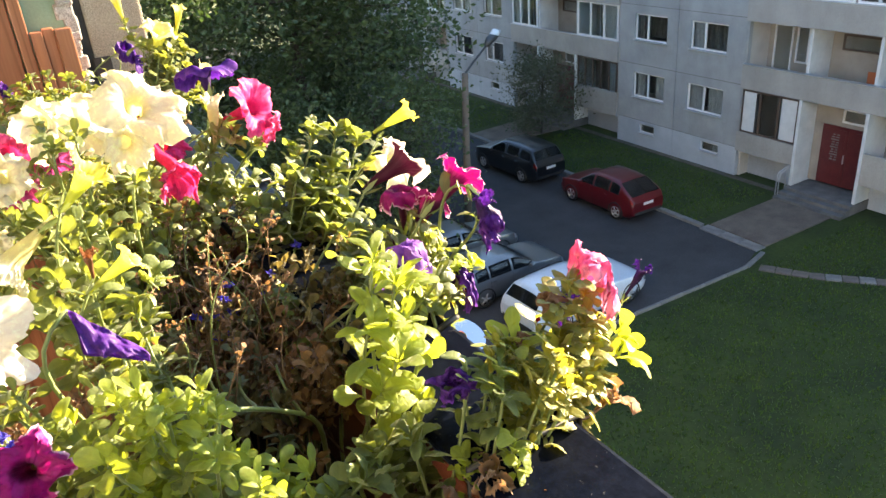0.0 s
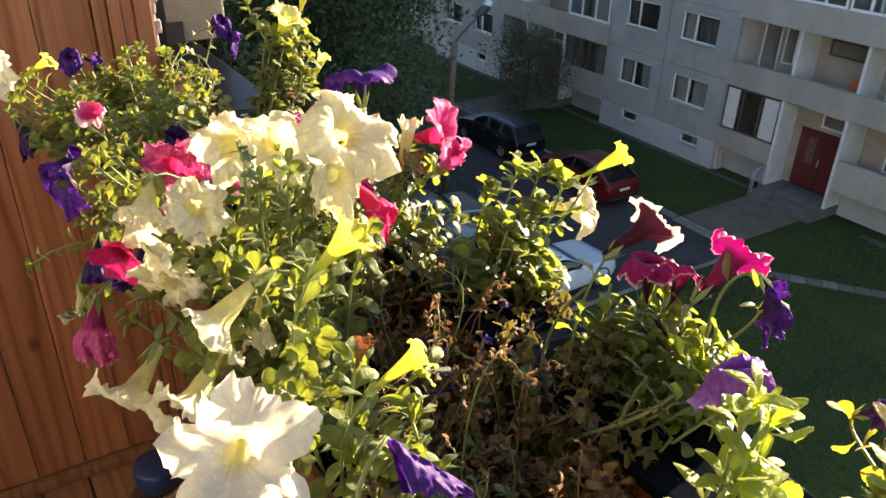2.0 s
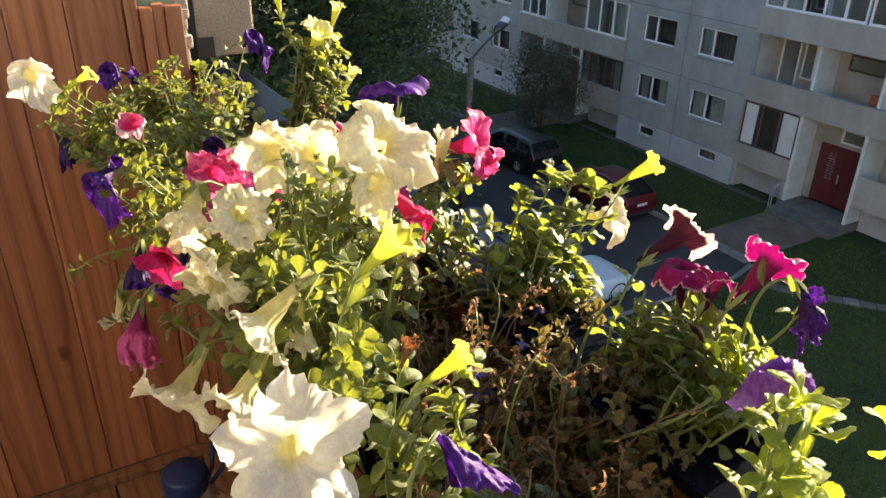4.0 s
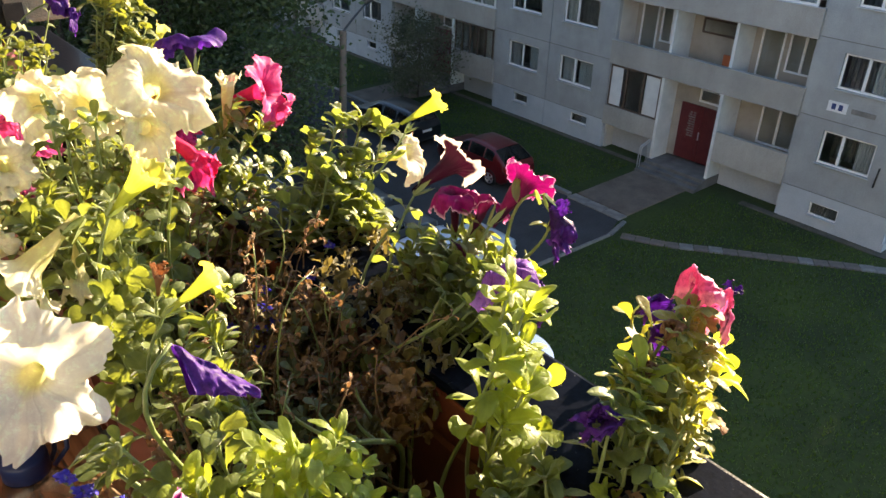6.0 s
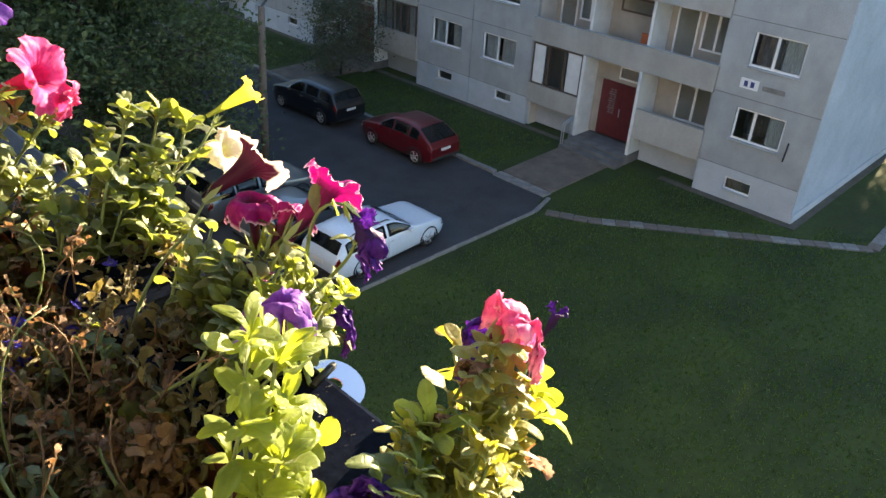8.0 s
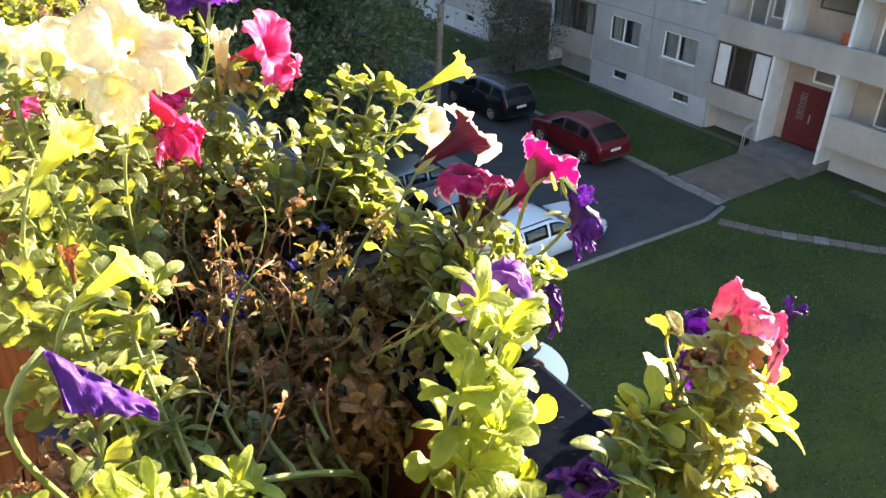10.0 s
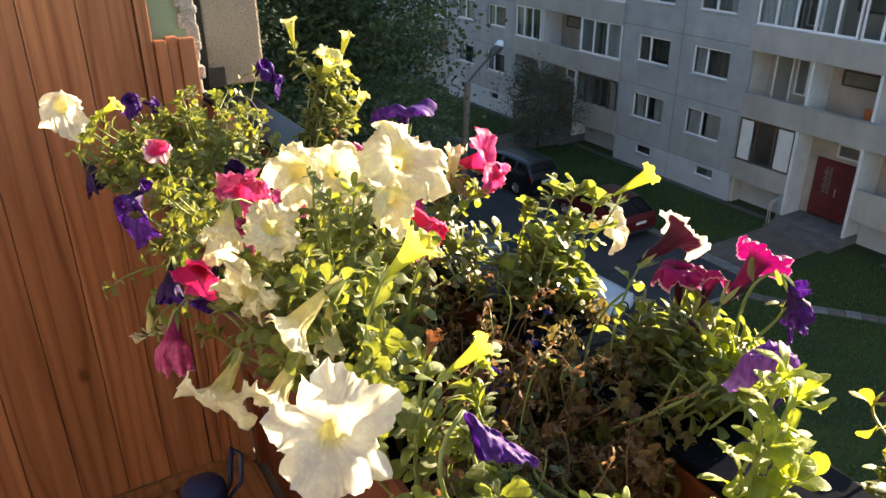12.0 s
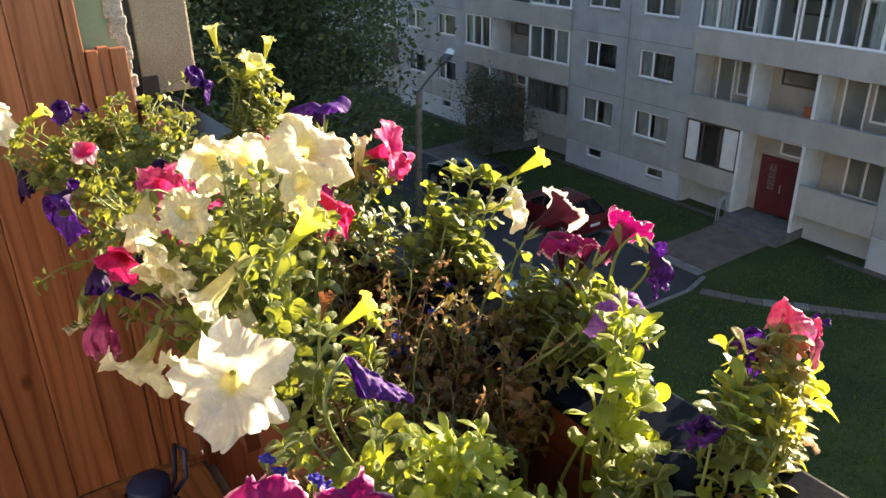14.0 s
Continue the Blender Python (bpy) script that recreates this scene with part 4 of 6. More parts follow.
# ---- trees ----
def tree(name, label, base, height, spread, low, leaves, size, material, seed, trunk_r=0.22):
    """A tapered trunk with limbs, and a crown of leaf clumps with gaps."""
    rng = random.Random(seed)
    root = thing(name, label, "tree", at=(*base, 0))
    b = Vector((*base, 0))
    bm = bmesh.new()
    bend = Vector((rng.uniform(-0.5, 0.5), rng.uniform(-0.5, 0.5), 0))
    pts = [b + Vector((0, 0, height * 0.92 * i / 7)) + bend * math.sin(i / 7 * 2.4) for i in range(8)]
    tube(bm, pts, [trunk_r * (1 - 0.88 * i / 7) for i in range(8)], 9)
    tips = []
    for i in range(26):
        k = rng.uniform(low, 0.95)
        j = min(6, int(k * 7))
        start = pts[j].lerp(pts[j + 1], k * 7 - j)
        a = rng.uniform(0, 2 * math.pi)
        reach = spread * (0.45 + 0.6 * math.sin(math.pi * min(1, (k - low * 0.6) * 0.95))) * rng.uniform(0.65, 1.1)
        end = start + Vector((math.cos(a) * reach, math.sin(a) * reach, reach * rng.uniform(-0.1, 0.55)))
        mid = start.lerp(end, 0.5) + Vector((0, 0, reach * 0.12))
        tube(bm, [start, mid, end], [trunk_r * 0.3 * (1.15 - k), trunk_r * 0.17, 0.012], 5)
        tips += [(start.lerp(end, q) + Vector((0, 0, 0.1 * reach * (1 - q))), reach) for q in (0.45, 0.7, 0.9, 1.05)]
        for _ in range(3):
            p = start.lerp(end, rng.uniform(0.4, 0.9))
            q = p + Vector((rng.gauss(0, 1), rng.gauss(0, 1), rng.gauss(0.2, 0.6))) * reach * 0.25
            tube(bm, [p, q], [0.02, 0.006], 4)
            tips.append((q, reach))
    part("trunk", bm, M["bark"], root)
    verts, faces = [], []
    for _ in range(leaves):
        c, reach = rng.choice(tips)
        p = c + Vector((rng.gauss(0, 1), rng.gauss(0, 1), rng.gauss(0, 0.8))) * (0.16 * reach + 0.15)
        if p.z < 0.3:
            continue
        s = size * rng.uniform(0.6, 1.35)
        u = Vector((rng.gauss(0, 1), rng.gauss(0, 1), rng.gauss(0, 0.7))).normalized()
        w = u.cross(Vector((rng.gauss(0, 1), rng.gauss(0, 1), rng.gauss(0.5, 1)))).normalized()
        lift = u.cross(w) * s * 0.12
        o = len(verts)
        verts += [p - u * s * 0.5, p + w * s * 0.3 + lift, p + u * s * 0.5, p - w * s * 0.3 + lift]
        faces += [(o, o + 1, o + 2), (o, o + 2, o + 3)]
    me = bpy.data.meshes.new("crown")
    me.from_pydata([tuple(v) for v in verts], [], faces)
    me.materials.append(material)
    ob = new("crown", me)
    ob.parent = root
    ob.matrix_parent_inverse = root_of(root)
    tagged(ob, kind="stuff")
    return root


tree("tree", "tall leafy dark green tree in the courtyard", (10.8, 28.5), 17.0, 4.6, 0.06, 40000, 0.22, M["crown"], 3, 0.3)
tree("tree", "tall leafy dark green tree in the courtyard", (14.2, 33.5), 16.0, 4.2, 0.06, 34000, 0.22, M["crown"], 4, 0.28)
tree("tree", "tall leafy dark green tree in the courtyard", (6.0, 25.5), 16.5, 4.4, 0.06, 32000, 0.22, M["crown"], 5, 0.28)
tree("tree", "small leafy tree leaning over the parked cars", (10.8, 23.0), 6.5, 2.8, 0.15, 9000, 0.17, M["crown"], 6, 0.14)
# height and leaf count of these two are raised to shade the lawn
tree("tree", "sunlit yellowing tree beside the house end", (47.0, 3.0), 15.0, 5.0, 0.03, 44000, 0.36, M["crown_lit"], 8, 0.2)
tree("tree", "sunlit yellowing tree beside the house end", (51.0, 10.0), 15.0, 5.2, 0.03, 44000, 0.36, M["crown_lit"], 9, 0.2)
tree("tree", "small dark leafy tree below the balcony", (12.7, 36.3), 5.5, 2.6, 0.08, 9000, 0.17, M["crown"], 12, 0.12)
tree("shrub", "grey green shrub beside the far entrance", (24.3, 30.8), 4.0, 2.1, 0.05, 9000, 0.13, M["shrub"], 10, 0.06)

# ---- grass ----
rng = random.Random(77)
verts, faces = [], []
for _ in range(42000):
    if rng.random() < 0.75:
        gx, gy = rng.uniform(7, 27.5), rng.uniform(0, 14.1)
        if gx > 26.0 and gy > 6.8 or gx > 20 and abs((gx - 21.0) / 5.95 * -7.74 + 12.74 - gy) < 0.35:
            continue
    else:
        gx, gy = rng.uniform(21.7, 25.8), rng.choice((rng.uniform(18.0, 30.2), rng.uniform(34, 50)))
    h, a = rng.uniform(0.04, 0.11), rng.uniform(0, 6.28)
    w = rng.uniform(0.012, 0.035)
    o = len(verts)
    verts += [(gx - w * math.cos(a), gy - w * math.sin(a), 0), (gx + w * math.cos(a), gy + w * math.sin(a), 0), (gx + rng.gauss(0, 0.04), gy + rng.gauss(0, 0.04), h)]
    faces.append((o, o + 1, o + 2))
me = bpy.data.meshes.new("grass")
me.from_pydata(verts, [], faces)
me.materials.append(M["grass"])
tagged(new("grass", me), "short green lawn grass", "grass", kind="stuff")

# ---- the balcony ----
FLOOR, RAIL = 11.165, 12.15
END = 1.86
solid("balcony_floor", boxed(-1.3, 0.30, -1.7, 1.95, FLOOR - 0.16, FLOOR - 0.03), M["render"], "concrete balcony floor slab", "floor", kind="structure")
solid("ceiling", boxed(-1.3, 0.35, -1.7, 1.98, 13.75, 13.9), M["render"], "balcony slab overhead", "ceiling", kind="structure")
solid("wall_back", boxed(-1.5, -1.3, -1.95, 2.06, FLOOR - 0.16, 13.9), M["render"], "grey rendered house wall behind the balcony", "wall", kind="structure")
# unseen wall; its tone only sets the light bounced across the courtyard
bm = bmesh.new()
box(bm, -1.52, -1.302, -30, 60, 0, FLOOR - 0.162)
box(bm, -1.52, -1.302, -30, 60, 13.902, 15.5)
box(bm, -1.52, -1.302, -30, -1.952, FLOOR - 0.16, 13.9)
box(bm, -1.52, -1.302, 2.062, 60, FLOOR - 0.16, 13.9)
solid("wall_outer", bm, M["outer"], "unseen plain outer wall of the house", "wall", kind="structure")
solid("wall_side", boxed(-1.3, 0.30, -1.95, -1.72, FLOOR - 0.16, 13.75), M["render"], "rendered side wall of the balcony", "wall", kind="structure")
solid("wall_end", boxed(-1.3, 0.198, END + 0.03, END + 0.2, FLOOR - 0.16, 13.75), M["green_plaster"], "green painted end wall of the balcony", "wall", kind="structure")
# flaking edge of the green plaster
bm = bmesh.new()
rng = random.Random(21)
z = 12.05
while z < 13.7:
    h = rng.uniform(0.012, 0.035)
    w = rng.uniform(0.012, 0.035)
    box(bm, 0.2 - w, 0.203 + rng.uniform(0, 0.01), END + 0.018 + rng.uniform(0, 0.01), END + 0.05, z, z + h * 1.15, bevel=0.004)
    z += h
solid("trim_flaking", bm, M["flaking"], "flaking white plaster edge", "trim", kind="structure")
# solid strip; its dark colour stands for the shade inside the gap
solid("trim_joint", boxed(0.206, 0.234, END + 0.06, END + 0.2, 11.0, 13.75), M["darkgap"], "dark strip for the shaded gap beside the pier", "trim", kind="structure")
solid("wall_pier", boxed(0.229, 0.355, 1.915, 2.15, 12.152, 13.9, bevel=0.006), M["pebble"], "pale exposed aggregate concrete pier", "wall", kind="structure")
# thin dark plate in front of the pier's lower left corner
solid("trim_pier_foot", boxed(0.224, 0.262, 1.908, 1.913, 12.152, 12.196, bevel=0.002), M["darkgap"], "thin dark plate at the foot of the pier", "trim", kind="structure")
# wooden lining of the end wall
lining = tagged(new("wall_lining"), "varnished brown wooden boards lining the end wall", "wall", kind="structure")
rng = random.Random(5)
edges = [-0.022 - 0.103 * k for k in range(12)][::-1] + [0.081]
for a, b in zip(edges, edges[1:]):
    bm = boxed(a + 0.0004, b - 0.0004, -0.011, 0.011, 0, 2.5, bevel=0.0035)
    ob = part("board", bm, M["wood"], lining)
    ob.location = (0, END + 0.012 + rng.uniform(-0.001, 0.001), FLOOR + 0.02)
for a, b, top, y in ((0.083, 0.107, 13.7, 0.004), (0.109, 0.132, 12.276, -0.004), (0.133, 0.156, 12.28, 0.004), (0.157, 0.19, 12.276, -0.002)):
    ob = part("batten", boxed(a, b, -0.012, 0.012, 0, top - FLOOR - 0.02, bevel=0.003), M["wood"], lining)
    ob.location = (0, END + y, FLOOR + 0.02)
deck = tagged(new("floor"), "brown wooden floor boards of the balcony", "floor", kind="structure")
for i in range(14):
    a = -1.28 + i * 0.105
    bm = boxed(-0.05, 0.05, -0.012, 0.012, -1.75, 1.75, bevel=0.003)
    ob = part("floor_board", bm, M["floorwood"], deck)
    ob.rotation_euler = (radians(90), 0, 0)
    ob.location = (a + 0.05, 0.1, FLOOR - 0.014)
solid("baseboard", boxed(-1.28, 0.19, END - 0.03, END - 0.0005, FLOOR, FLOOR + 0.022, bevel=0.003), M["floorwood"], "low wooden strip along the floor", "baseboard", kind="structure")
# parapet and handrail
front = tagged(new("parapet"), "red brown painted balcony parapet with a dark handrail", "railing", kind="structure")
yy = -1.7
while yy < 1.84:
    part("parapet_board", boxed(0.215, 0.24, yy, yy + 0.114, FLOOR - 0.1, RAIL - 0.024, bevel=0.003), M["brown_paint"], front)
    yy += 0.116
part("handrail", boxed(0.194, 0.286, -1.7, 1.895, RAIL - 0.012, RAIL, bevel=0.004), M["rail"], front, "dark weathered handrail with worn paint")
part("rail_batten", boxed(0.1945, 0.214, -1.7, 1.845, RAIL - 0.15, RAIL - 0.013, bevel=0.003), M["brown_paint"], front)
part("corner_board", boxed(0.1915, 0.2145, 1.80, 1.846, FLOOR, RAIL - 0.152, bevel=0.003), M["brown_paint"], front)

# ---- window boxes on the inner side of the handrail ----
def window_box(y0, y1):
    b = thing("window_box", "terracotta plastic window box hung inside the handrail", "planter", "window boxes", at=(0.1, (y0 + y1) / 2, 11.905))
    x0, x1, z0, z1, t = 0.012, 0.190, 11.905, 12.100, 0.004
    bm = bmesh.new()
    box(bm, x0 + 0.02, x1 - 0.02, y0 + 0.02, y1 - 0.02, z0, z0 + t)
    ring = []
    for k, (ins, z) in enumerate(((0.02, z0), (0.004, z1 - 0.02), (0.0, z1 - 0.018), (0.0, z1), (0.006, z1), (0.008, z1 - 0.02), (0.024, z0 + t))):
        ring.append([bm.verts.new(p) for p in ((x0 + ins, y0 + ins, z), (x1 - ins, y0 + ins, z), (x1 - ins, y1 - ins, z), (x0 + ins, y1 - ins, z))])
    for a, c in zip(ring, ring[1:]):
        for k in range(4):
            bm.faces.new((a[k], a[(k + 1) % 4], c[(k + 1) % 4], c[k]))
    bmesh.ops.recalc_face_normals(bm, faces=bm.faces)
    part("box", bm, M["terracotta"], b)
    bm = bmesh.new()
    rng = random.Random(int(y0 * 100))
    nx, ny = 14, 44
    grid = [[bm.verts.new((x0 + 0.015 + (x1 - x0 - 0.03) * i / nx, y0 + 0.015 + (y1 - y0 - 0.03) * j / ny,
                           12.022 + 0.008 * noise.noise((i * 0.4, j * 0.4 + y0 * 9, 0)) + rng.uniform(-0.003, 0.003))) for j in range(ny + 1)] for i in range(nx + 1)]
    for i in range(nx):
        for j in range(ny):
            bm.faces.new((grid[i][j], grid[i + 1][j], grid[i + 1][j + 1], grid[i][j + 1]))
    part("soil", bm, M["soil"], b, "dark crumbly potting soil")
    for y in (y0 + 0.09, y1 - 0.09):
        bm = bmesh.new()
        tube(bm, [(x0 + 0.02, y, z0 - 0.004), (x1 + 0.006, y, z0 - 0.004), (x1 + 0.006, y, RAIL + 0.003), (0.29, y, RAIL + 0.003), (0.29, y, RAIL - 0.03)], 0.003, 6)
        part("bracket", bm, M["clip"], b)


window_box(0.24, 0.83)
window_box(0.87, 1.50)


# ---- plants ----
def leaf_mesh(name, material, wide=0.3, arch=0.25, fold=0.12, twist=0.0, crumple=0.0, seed=0):
    """One leaf of length 1 along +x, its face up: a winged stalk, the blade widest near the round tip, a sunken midrib, wavy margins rolled down."""
    rng = random.Random(seed)
    bm = bmesh.new()
    lay = bm.verts.layers.float.new("midrib")
    own = bm.verts.layers.float_vector.new("blade")
    shape = (0.0, 0.18, 0.36, 0.54, 0.70, 0.84, 0.95, 1.0)
    girth = (0.14, 0.18, 0.44, 0.78, 1.0, 0.95, 0.64, 0.22)
    lean = rng.uniform(-0.12, 0.12)
    rows = []
    for u, g in zip(shape, girth):
        w = wide * g * (1 + 0.08 * math.sin(u * 11 + seed))
        z = arch * (u - u * u * 1.35)
        row = []
        for v in (-1.0, -0.55, 0.0, 0.55, 1.0):
            a = abs(v)
            wave = 0.20 * w * a * a * math.sin(u * 8.5 + (2.3 if v > 0 else 0.0) + seed * 1.7)
            y = v * w * (1 - 0.12 * a) + lean * u * u
            zz = z + fold * w * 2.4 * (a * 1.25 - a ** 3 * 1.05) + v * twist * u * w + wave
            if crumple:
                y += rng.gauss(0, crumple * 0.07)
                zz += rng.gauss(0, crumple * 0.16)
            p = bm.verts.new((u, y, zz))
            p[lay] = 1.0 if v == 0 else 0.0
            p[own] = (u - 0.8 * a * w, v * w, seed * 3.7)
            row.append(p)
        rows.append(row)
    for a, b in zip(rows, rows[1:]):
        for k in range(4):
            bm.faces.new((a[k], b[k], b[k + 1], a[k + 1])).smooth = True
    return finish(name, bm, material)


LEAVES = {}
for kind, mat, wide in (("green", "leaf", 0.31), ("dusk", "leaf_dusk", 0.34), ("small", "leaf_small", 0.33), ("yellow", "leaf_yellow", 0.32), ("grey", "leaf_grey", 0.24), ("long", "leaf_yellow", 0.19), ("broad", "leaf_yellow", 0.28), ("dense", "leaf_dense", 0.24)):
    LEAVES[kind] = [leaf_mesh("leaf", M[mat], wide * f, a, fo, tw, 0.05, i) for i, (f, a, fo, tw) in enumerate(((1.0, 0.35, 0.2, 0.1), (0.85, 0.7, 0.35, 0.5), (1.1, 0.15, 0.15, -0.4), (0.95, -0.4, 0.3, 0.3), (0.8, 1.0, 0.45, -0.3), (0.9, 0.6, -0.25, 0.7)))]
for kind, mat in (("dry", "dry"), ("olive", "dry_olive")):
    LEAVES[kind] = [leaf_mesh("leaf", M[mat], 0.2 * f, a, 0.3, tw, 0.5, 40 + i) for i, (f, a, tw) in enumerate(((1.0, 0.7, 0.8), (1.3, -0.6, -0.9), (0.8, 0.9, 0.4), (1.1, 0.3, 1.2)))]


def frame_of(direction, up):
    x = Vector(direction).normalized()
    z = Vector(up) - x * x.dot(Vector(up))
    if z.length < 1e-4:
        z = x.orthogonal()
    z.normalize()
    y = z.cross(x)
    return Matrix((x, y, z)).transposed().to_4x4()


class Plant:
    """A potted plant: a thing with stems, leaves and flowers as parts."""

    def __init__(self, name, label, category, root, kind, size, seed, group="balcony flowers"):
        root = (root[0], root[1], root[2] - 0.06)
        self.ob = thing(name, label, category, group, at=root)
        self.root, self.kind, self.size = Vector(root), kind, size
        self.rng = random.Random(seed)
        self.leaves = 0
        self.rest = []

    def leaf(self, p, d, up, size, kind=None):
        mesh = self.rng.choice(LEAVES[kind or self.kind])
        m = Matrix.Translation(p) @ frame_of(d, up) @ Matrix.Diagonal((size, size * self.rng.uniform(0.85, 1.15), size, 1))
        if self.leaves < 290:
            self.leaves += 1
            piece("leaf", mesh, m, self.ob)
        else:
            self.rest.append((mesh, m))

    def path(self, a, b, tip_dir, lift=0.4, n=12):
        """A bowed way from a to b that arrives along tip_dir."""
        a, b = Vector(a), Vector(b)
        reach = (b - a).length
        c1 = a + Vector((0, 0, reach * lift)) + Vector((self.rng.gauss(0, 1), self.rng.gauss(0, 1), 0)) * reach * 0.06
        c2 = b - Vector(tip_dir).normalized() * reach * 0.35
        return [a * (1 - t) ** 3 + c1 * 3 * t * (1 - t) ** 2 + c2 * 3 * t * t * (1 - t) + b * t ** 3 for t in (i / n for i in range(n + 1))]

    def stem(self, pts, r0=0.0022, r1=0.0012, mat="stem"):
        bm = bmesh.new()
        k = len(pts) - 1
        tube(bm, pts, [r0 + (r1 - r0) * i / k for i in range(k + 1)], 5)
        part("stem", bm, M[mat], self.ob)

    def dress(self, pts, count, size=None, start=0.35, kind=None, rosette=0):
        """Leaves along a stem, and a tuft at its tip."""
        count, rosette = round(count * 2.2), round(rosette * 1.6)
        size = size or self.size
        rng = self.rng
        k = len(pts) - 1
        for i in range(count):
            s = start + (1 - start) * (i + rng.random()) / count
            j = min(k - 1, int(s * k))
            p = pts[j].lerp(pts[j + 1], s * k - j)
            along = (pts[j + 1] - pts[j]).normalized()
            a = i * 2.4 + rng.uniform(-0.5, 0.5)
            out = along.orthogonal().normalized()
            out = Matrix.Rotation(a, 3, along) @ out
            d = out * rng.uniform(0.7, 1.0) + along * rng.uniform(0.1, 0.7) + Vector((0, 0, rng.uniform(-0.25, 0.3)))
            self.leaf(p, d, along + Vector((0.25, -0.1, 0.5)), size * rng.uniform(0.7, 1.25) * (1.0 - 0.25 * s), kind)
        tip, along = pts[-1], (pts[-1] - pts[-2]).normalized()
        for i in range(rosette):
            out = Matrix.Rotation(i * 2.4 + rng.random(), 3, along) @ along.orthogonal().normalized()
            self.leaf(tip - along * 0.004 * (i % 3), out * rng.uniform(0.5, 1) + along * rng.uniform(0.4, 1.1), along - out * 0.4, size * rng.uniform(0.5, 0.95), kind)

    def shoot(self, tip, count=9, tip_dir=(0, 0, 1), start=None, size=None, kind=None, rosette=5, lift=0.3, first=0.3, r=0.002):
        a = Vector(start) - Vector((0, 0, 0.06)) if start else self.root + Vector((self.rng.uniform(-0.03, 0.03), self.rng.uniform(-0.04, 0.04), 0))
        pts = self.path(a, tip, tip_dir, lift)
        self.stem(pts, r, r * 0.6, "twig" if (kind or self.kind) in ("dry", "olive") else "stem")
        self.dress(pts, count, size, first, kind, rosette)
        return pts

    def bush(self, centre, radii, shoots, count=8, size=None, kind=None, rosette=5, out=0.6):
        """Leafy shoots towards scattered points of an ellipsoid."""
        for _ in range(shoots):
            while True:
                q = Vector((self.rng.uniform(-1, 1), self.rng.uniform(-1, 1), self.rng.uniform(-1, 1)))
                if 0.25 < q.length < 1:
                    break
            tip = Vector((centre[0] + q.x * radii[0], centre[1] + q.y * radii[1], centre[2] + q.z * radii[2]))
            side = tip - self.root
            self.shoot(tip, count, (side.x * out, side.y * out, 0.12), size=size, kind=kind, rosette=rosette)

    def flower(self, colour, at, facing, radius, flare=1.0, ruffle=0.5, crumple=0.0, tube_len=None, leaves=3, stalk=True, start=None, calyx=True, droop=0.0, seed=None):
        f = Vector(facing).normalized()
        own = self.rng.randrange(900)
        crumple = 0.08 + crumple * 0.9
        up = Vector((self.rng.uniform(-1, 1), self.rng.uniform(-1, 1), 0.3))
        m = Matrix.Translation(at) @ frame_of(f.orthogonal() + up * 0.3, f)
        down = m.to_3x3().inverted() @ Vector((0, 0, -1))
        mesh = petunia_mesh(colour, radius, flare, ruffle, crumple, tube_len or radius * 1.25, own if seed is None else seed, droop, down)
        ob = piece("flower", mesh, m, self.ob)
        foot = Vector(at) - f * (tube_len or radius * 1.25)
        if calyx:
            bm = bmesh.new()
            side = f.orthogonal().normalized()
            for i in range(5):
                o = Matrix.Rotation(i * 2 * math.pi / 5 + 0.3, 3, f) @ side
                t = f.cross(o)
                r = radius * 0.1 + 0.0012
                p0, p1, p2 = foot + o * r * 0.4 - f * 0.002, foot + o * r * 1.15 + f * radius * 0.22, foot + o * (r * 1.9) + f * radius * 0.5
                w = radius * 0.07
                v = [bm.verts.new(q) for q in (p0 - t * w * 0.6, p0 + t * w * 0.6, p1 + t * w, p2, p1 - t * w)]
                bm.faces.new(v)
            part("calyx", bm, M["stem"], ob).matrix_parent_inverse = m.inverted()
        if stalk:
            a = Vector(start) - Vector((0, 0, 0.06)) if start else self.root + Vector((self.rng.uniform(-0.03, 0.03), self.rng.uniform(-0.03, 0.03), 0))
            pts = self.path(a, foot, f * 0.6 + Vector((0, 0, 0.4)), 0.35)
            self.stem(pts, 0.0021, 0.0012)
            self.dress(pts, leaves, None, 0.45)
        return ob

    def close(self):
        """Joins the leaves past the first few hundred into one part."""
        if not self.rest:
            return
        for material in sorted({mesh.materials[0].name for mesh, _ in self.rest}):
            verts, faces, ribs, blades = [], [], [], []
            for mesh, m in self.rest:
                if mesh.materials[0].name == material:
                    o = len(verts)
                    ribs += [d.value for d in mesh.attributes["midrib"].data]
                    blades += [c for d in mesh.attributes["blade"].data for c in d.vector]
                    verts += [tuple(m @ v.co) for v in mesh.vertices]
                    faces += [tuple(o + i for i in p.vertices) for p in mesh.polygons]
            me = bpy.data.meshes.new("foliage")
            me.from_pydata(verts, [], faces)
            me.materials.append(bpy.data.materials[material])
            me.attributes.new("midrib", "FLOAT", "POINT").data.foreach_set("value", ribs)
            me.attributes.new("blade", "FLOAT_VECTOR", "POINT").data.foreach_set("vector", blades)
            for p in me.polygons:
                p.use_smooth = True
            ob = new("foliage", me)
            ob.parent = self.ob
            ob.matrix_parent_inverse = root_of(self.ob)
            tagged(ob, kind="stuff")


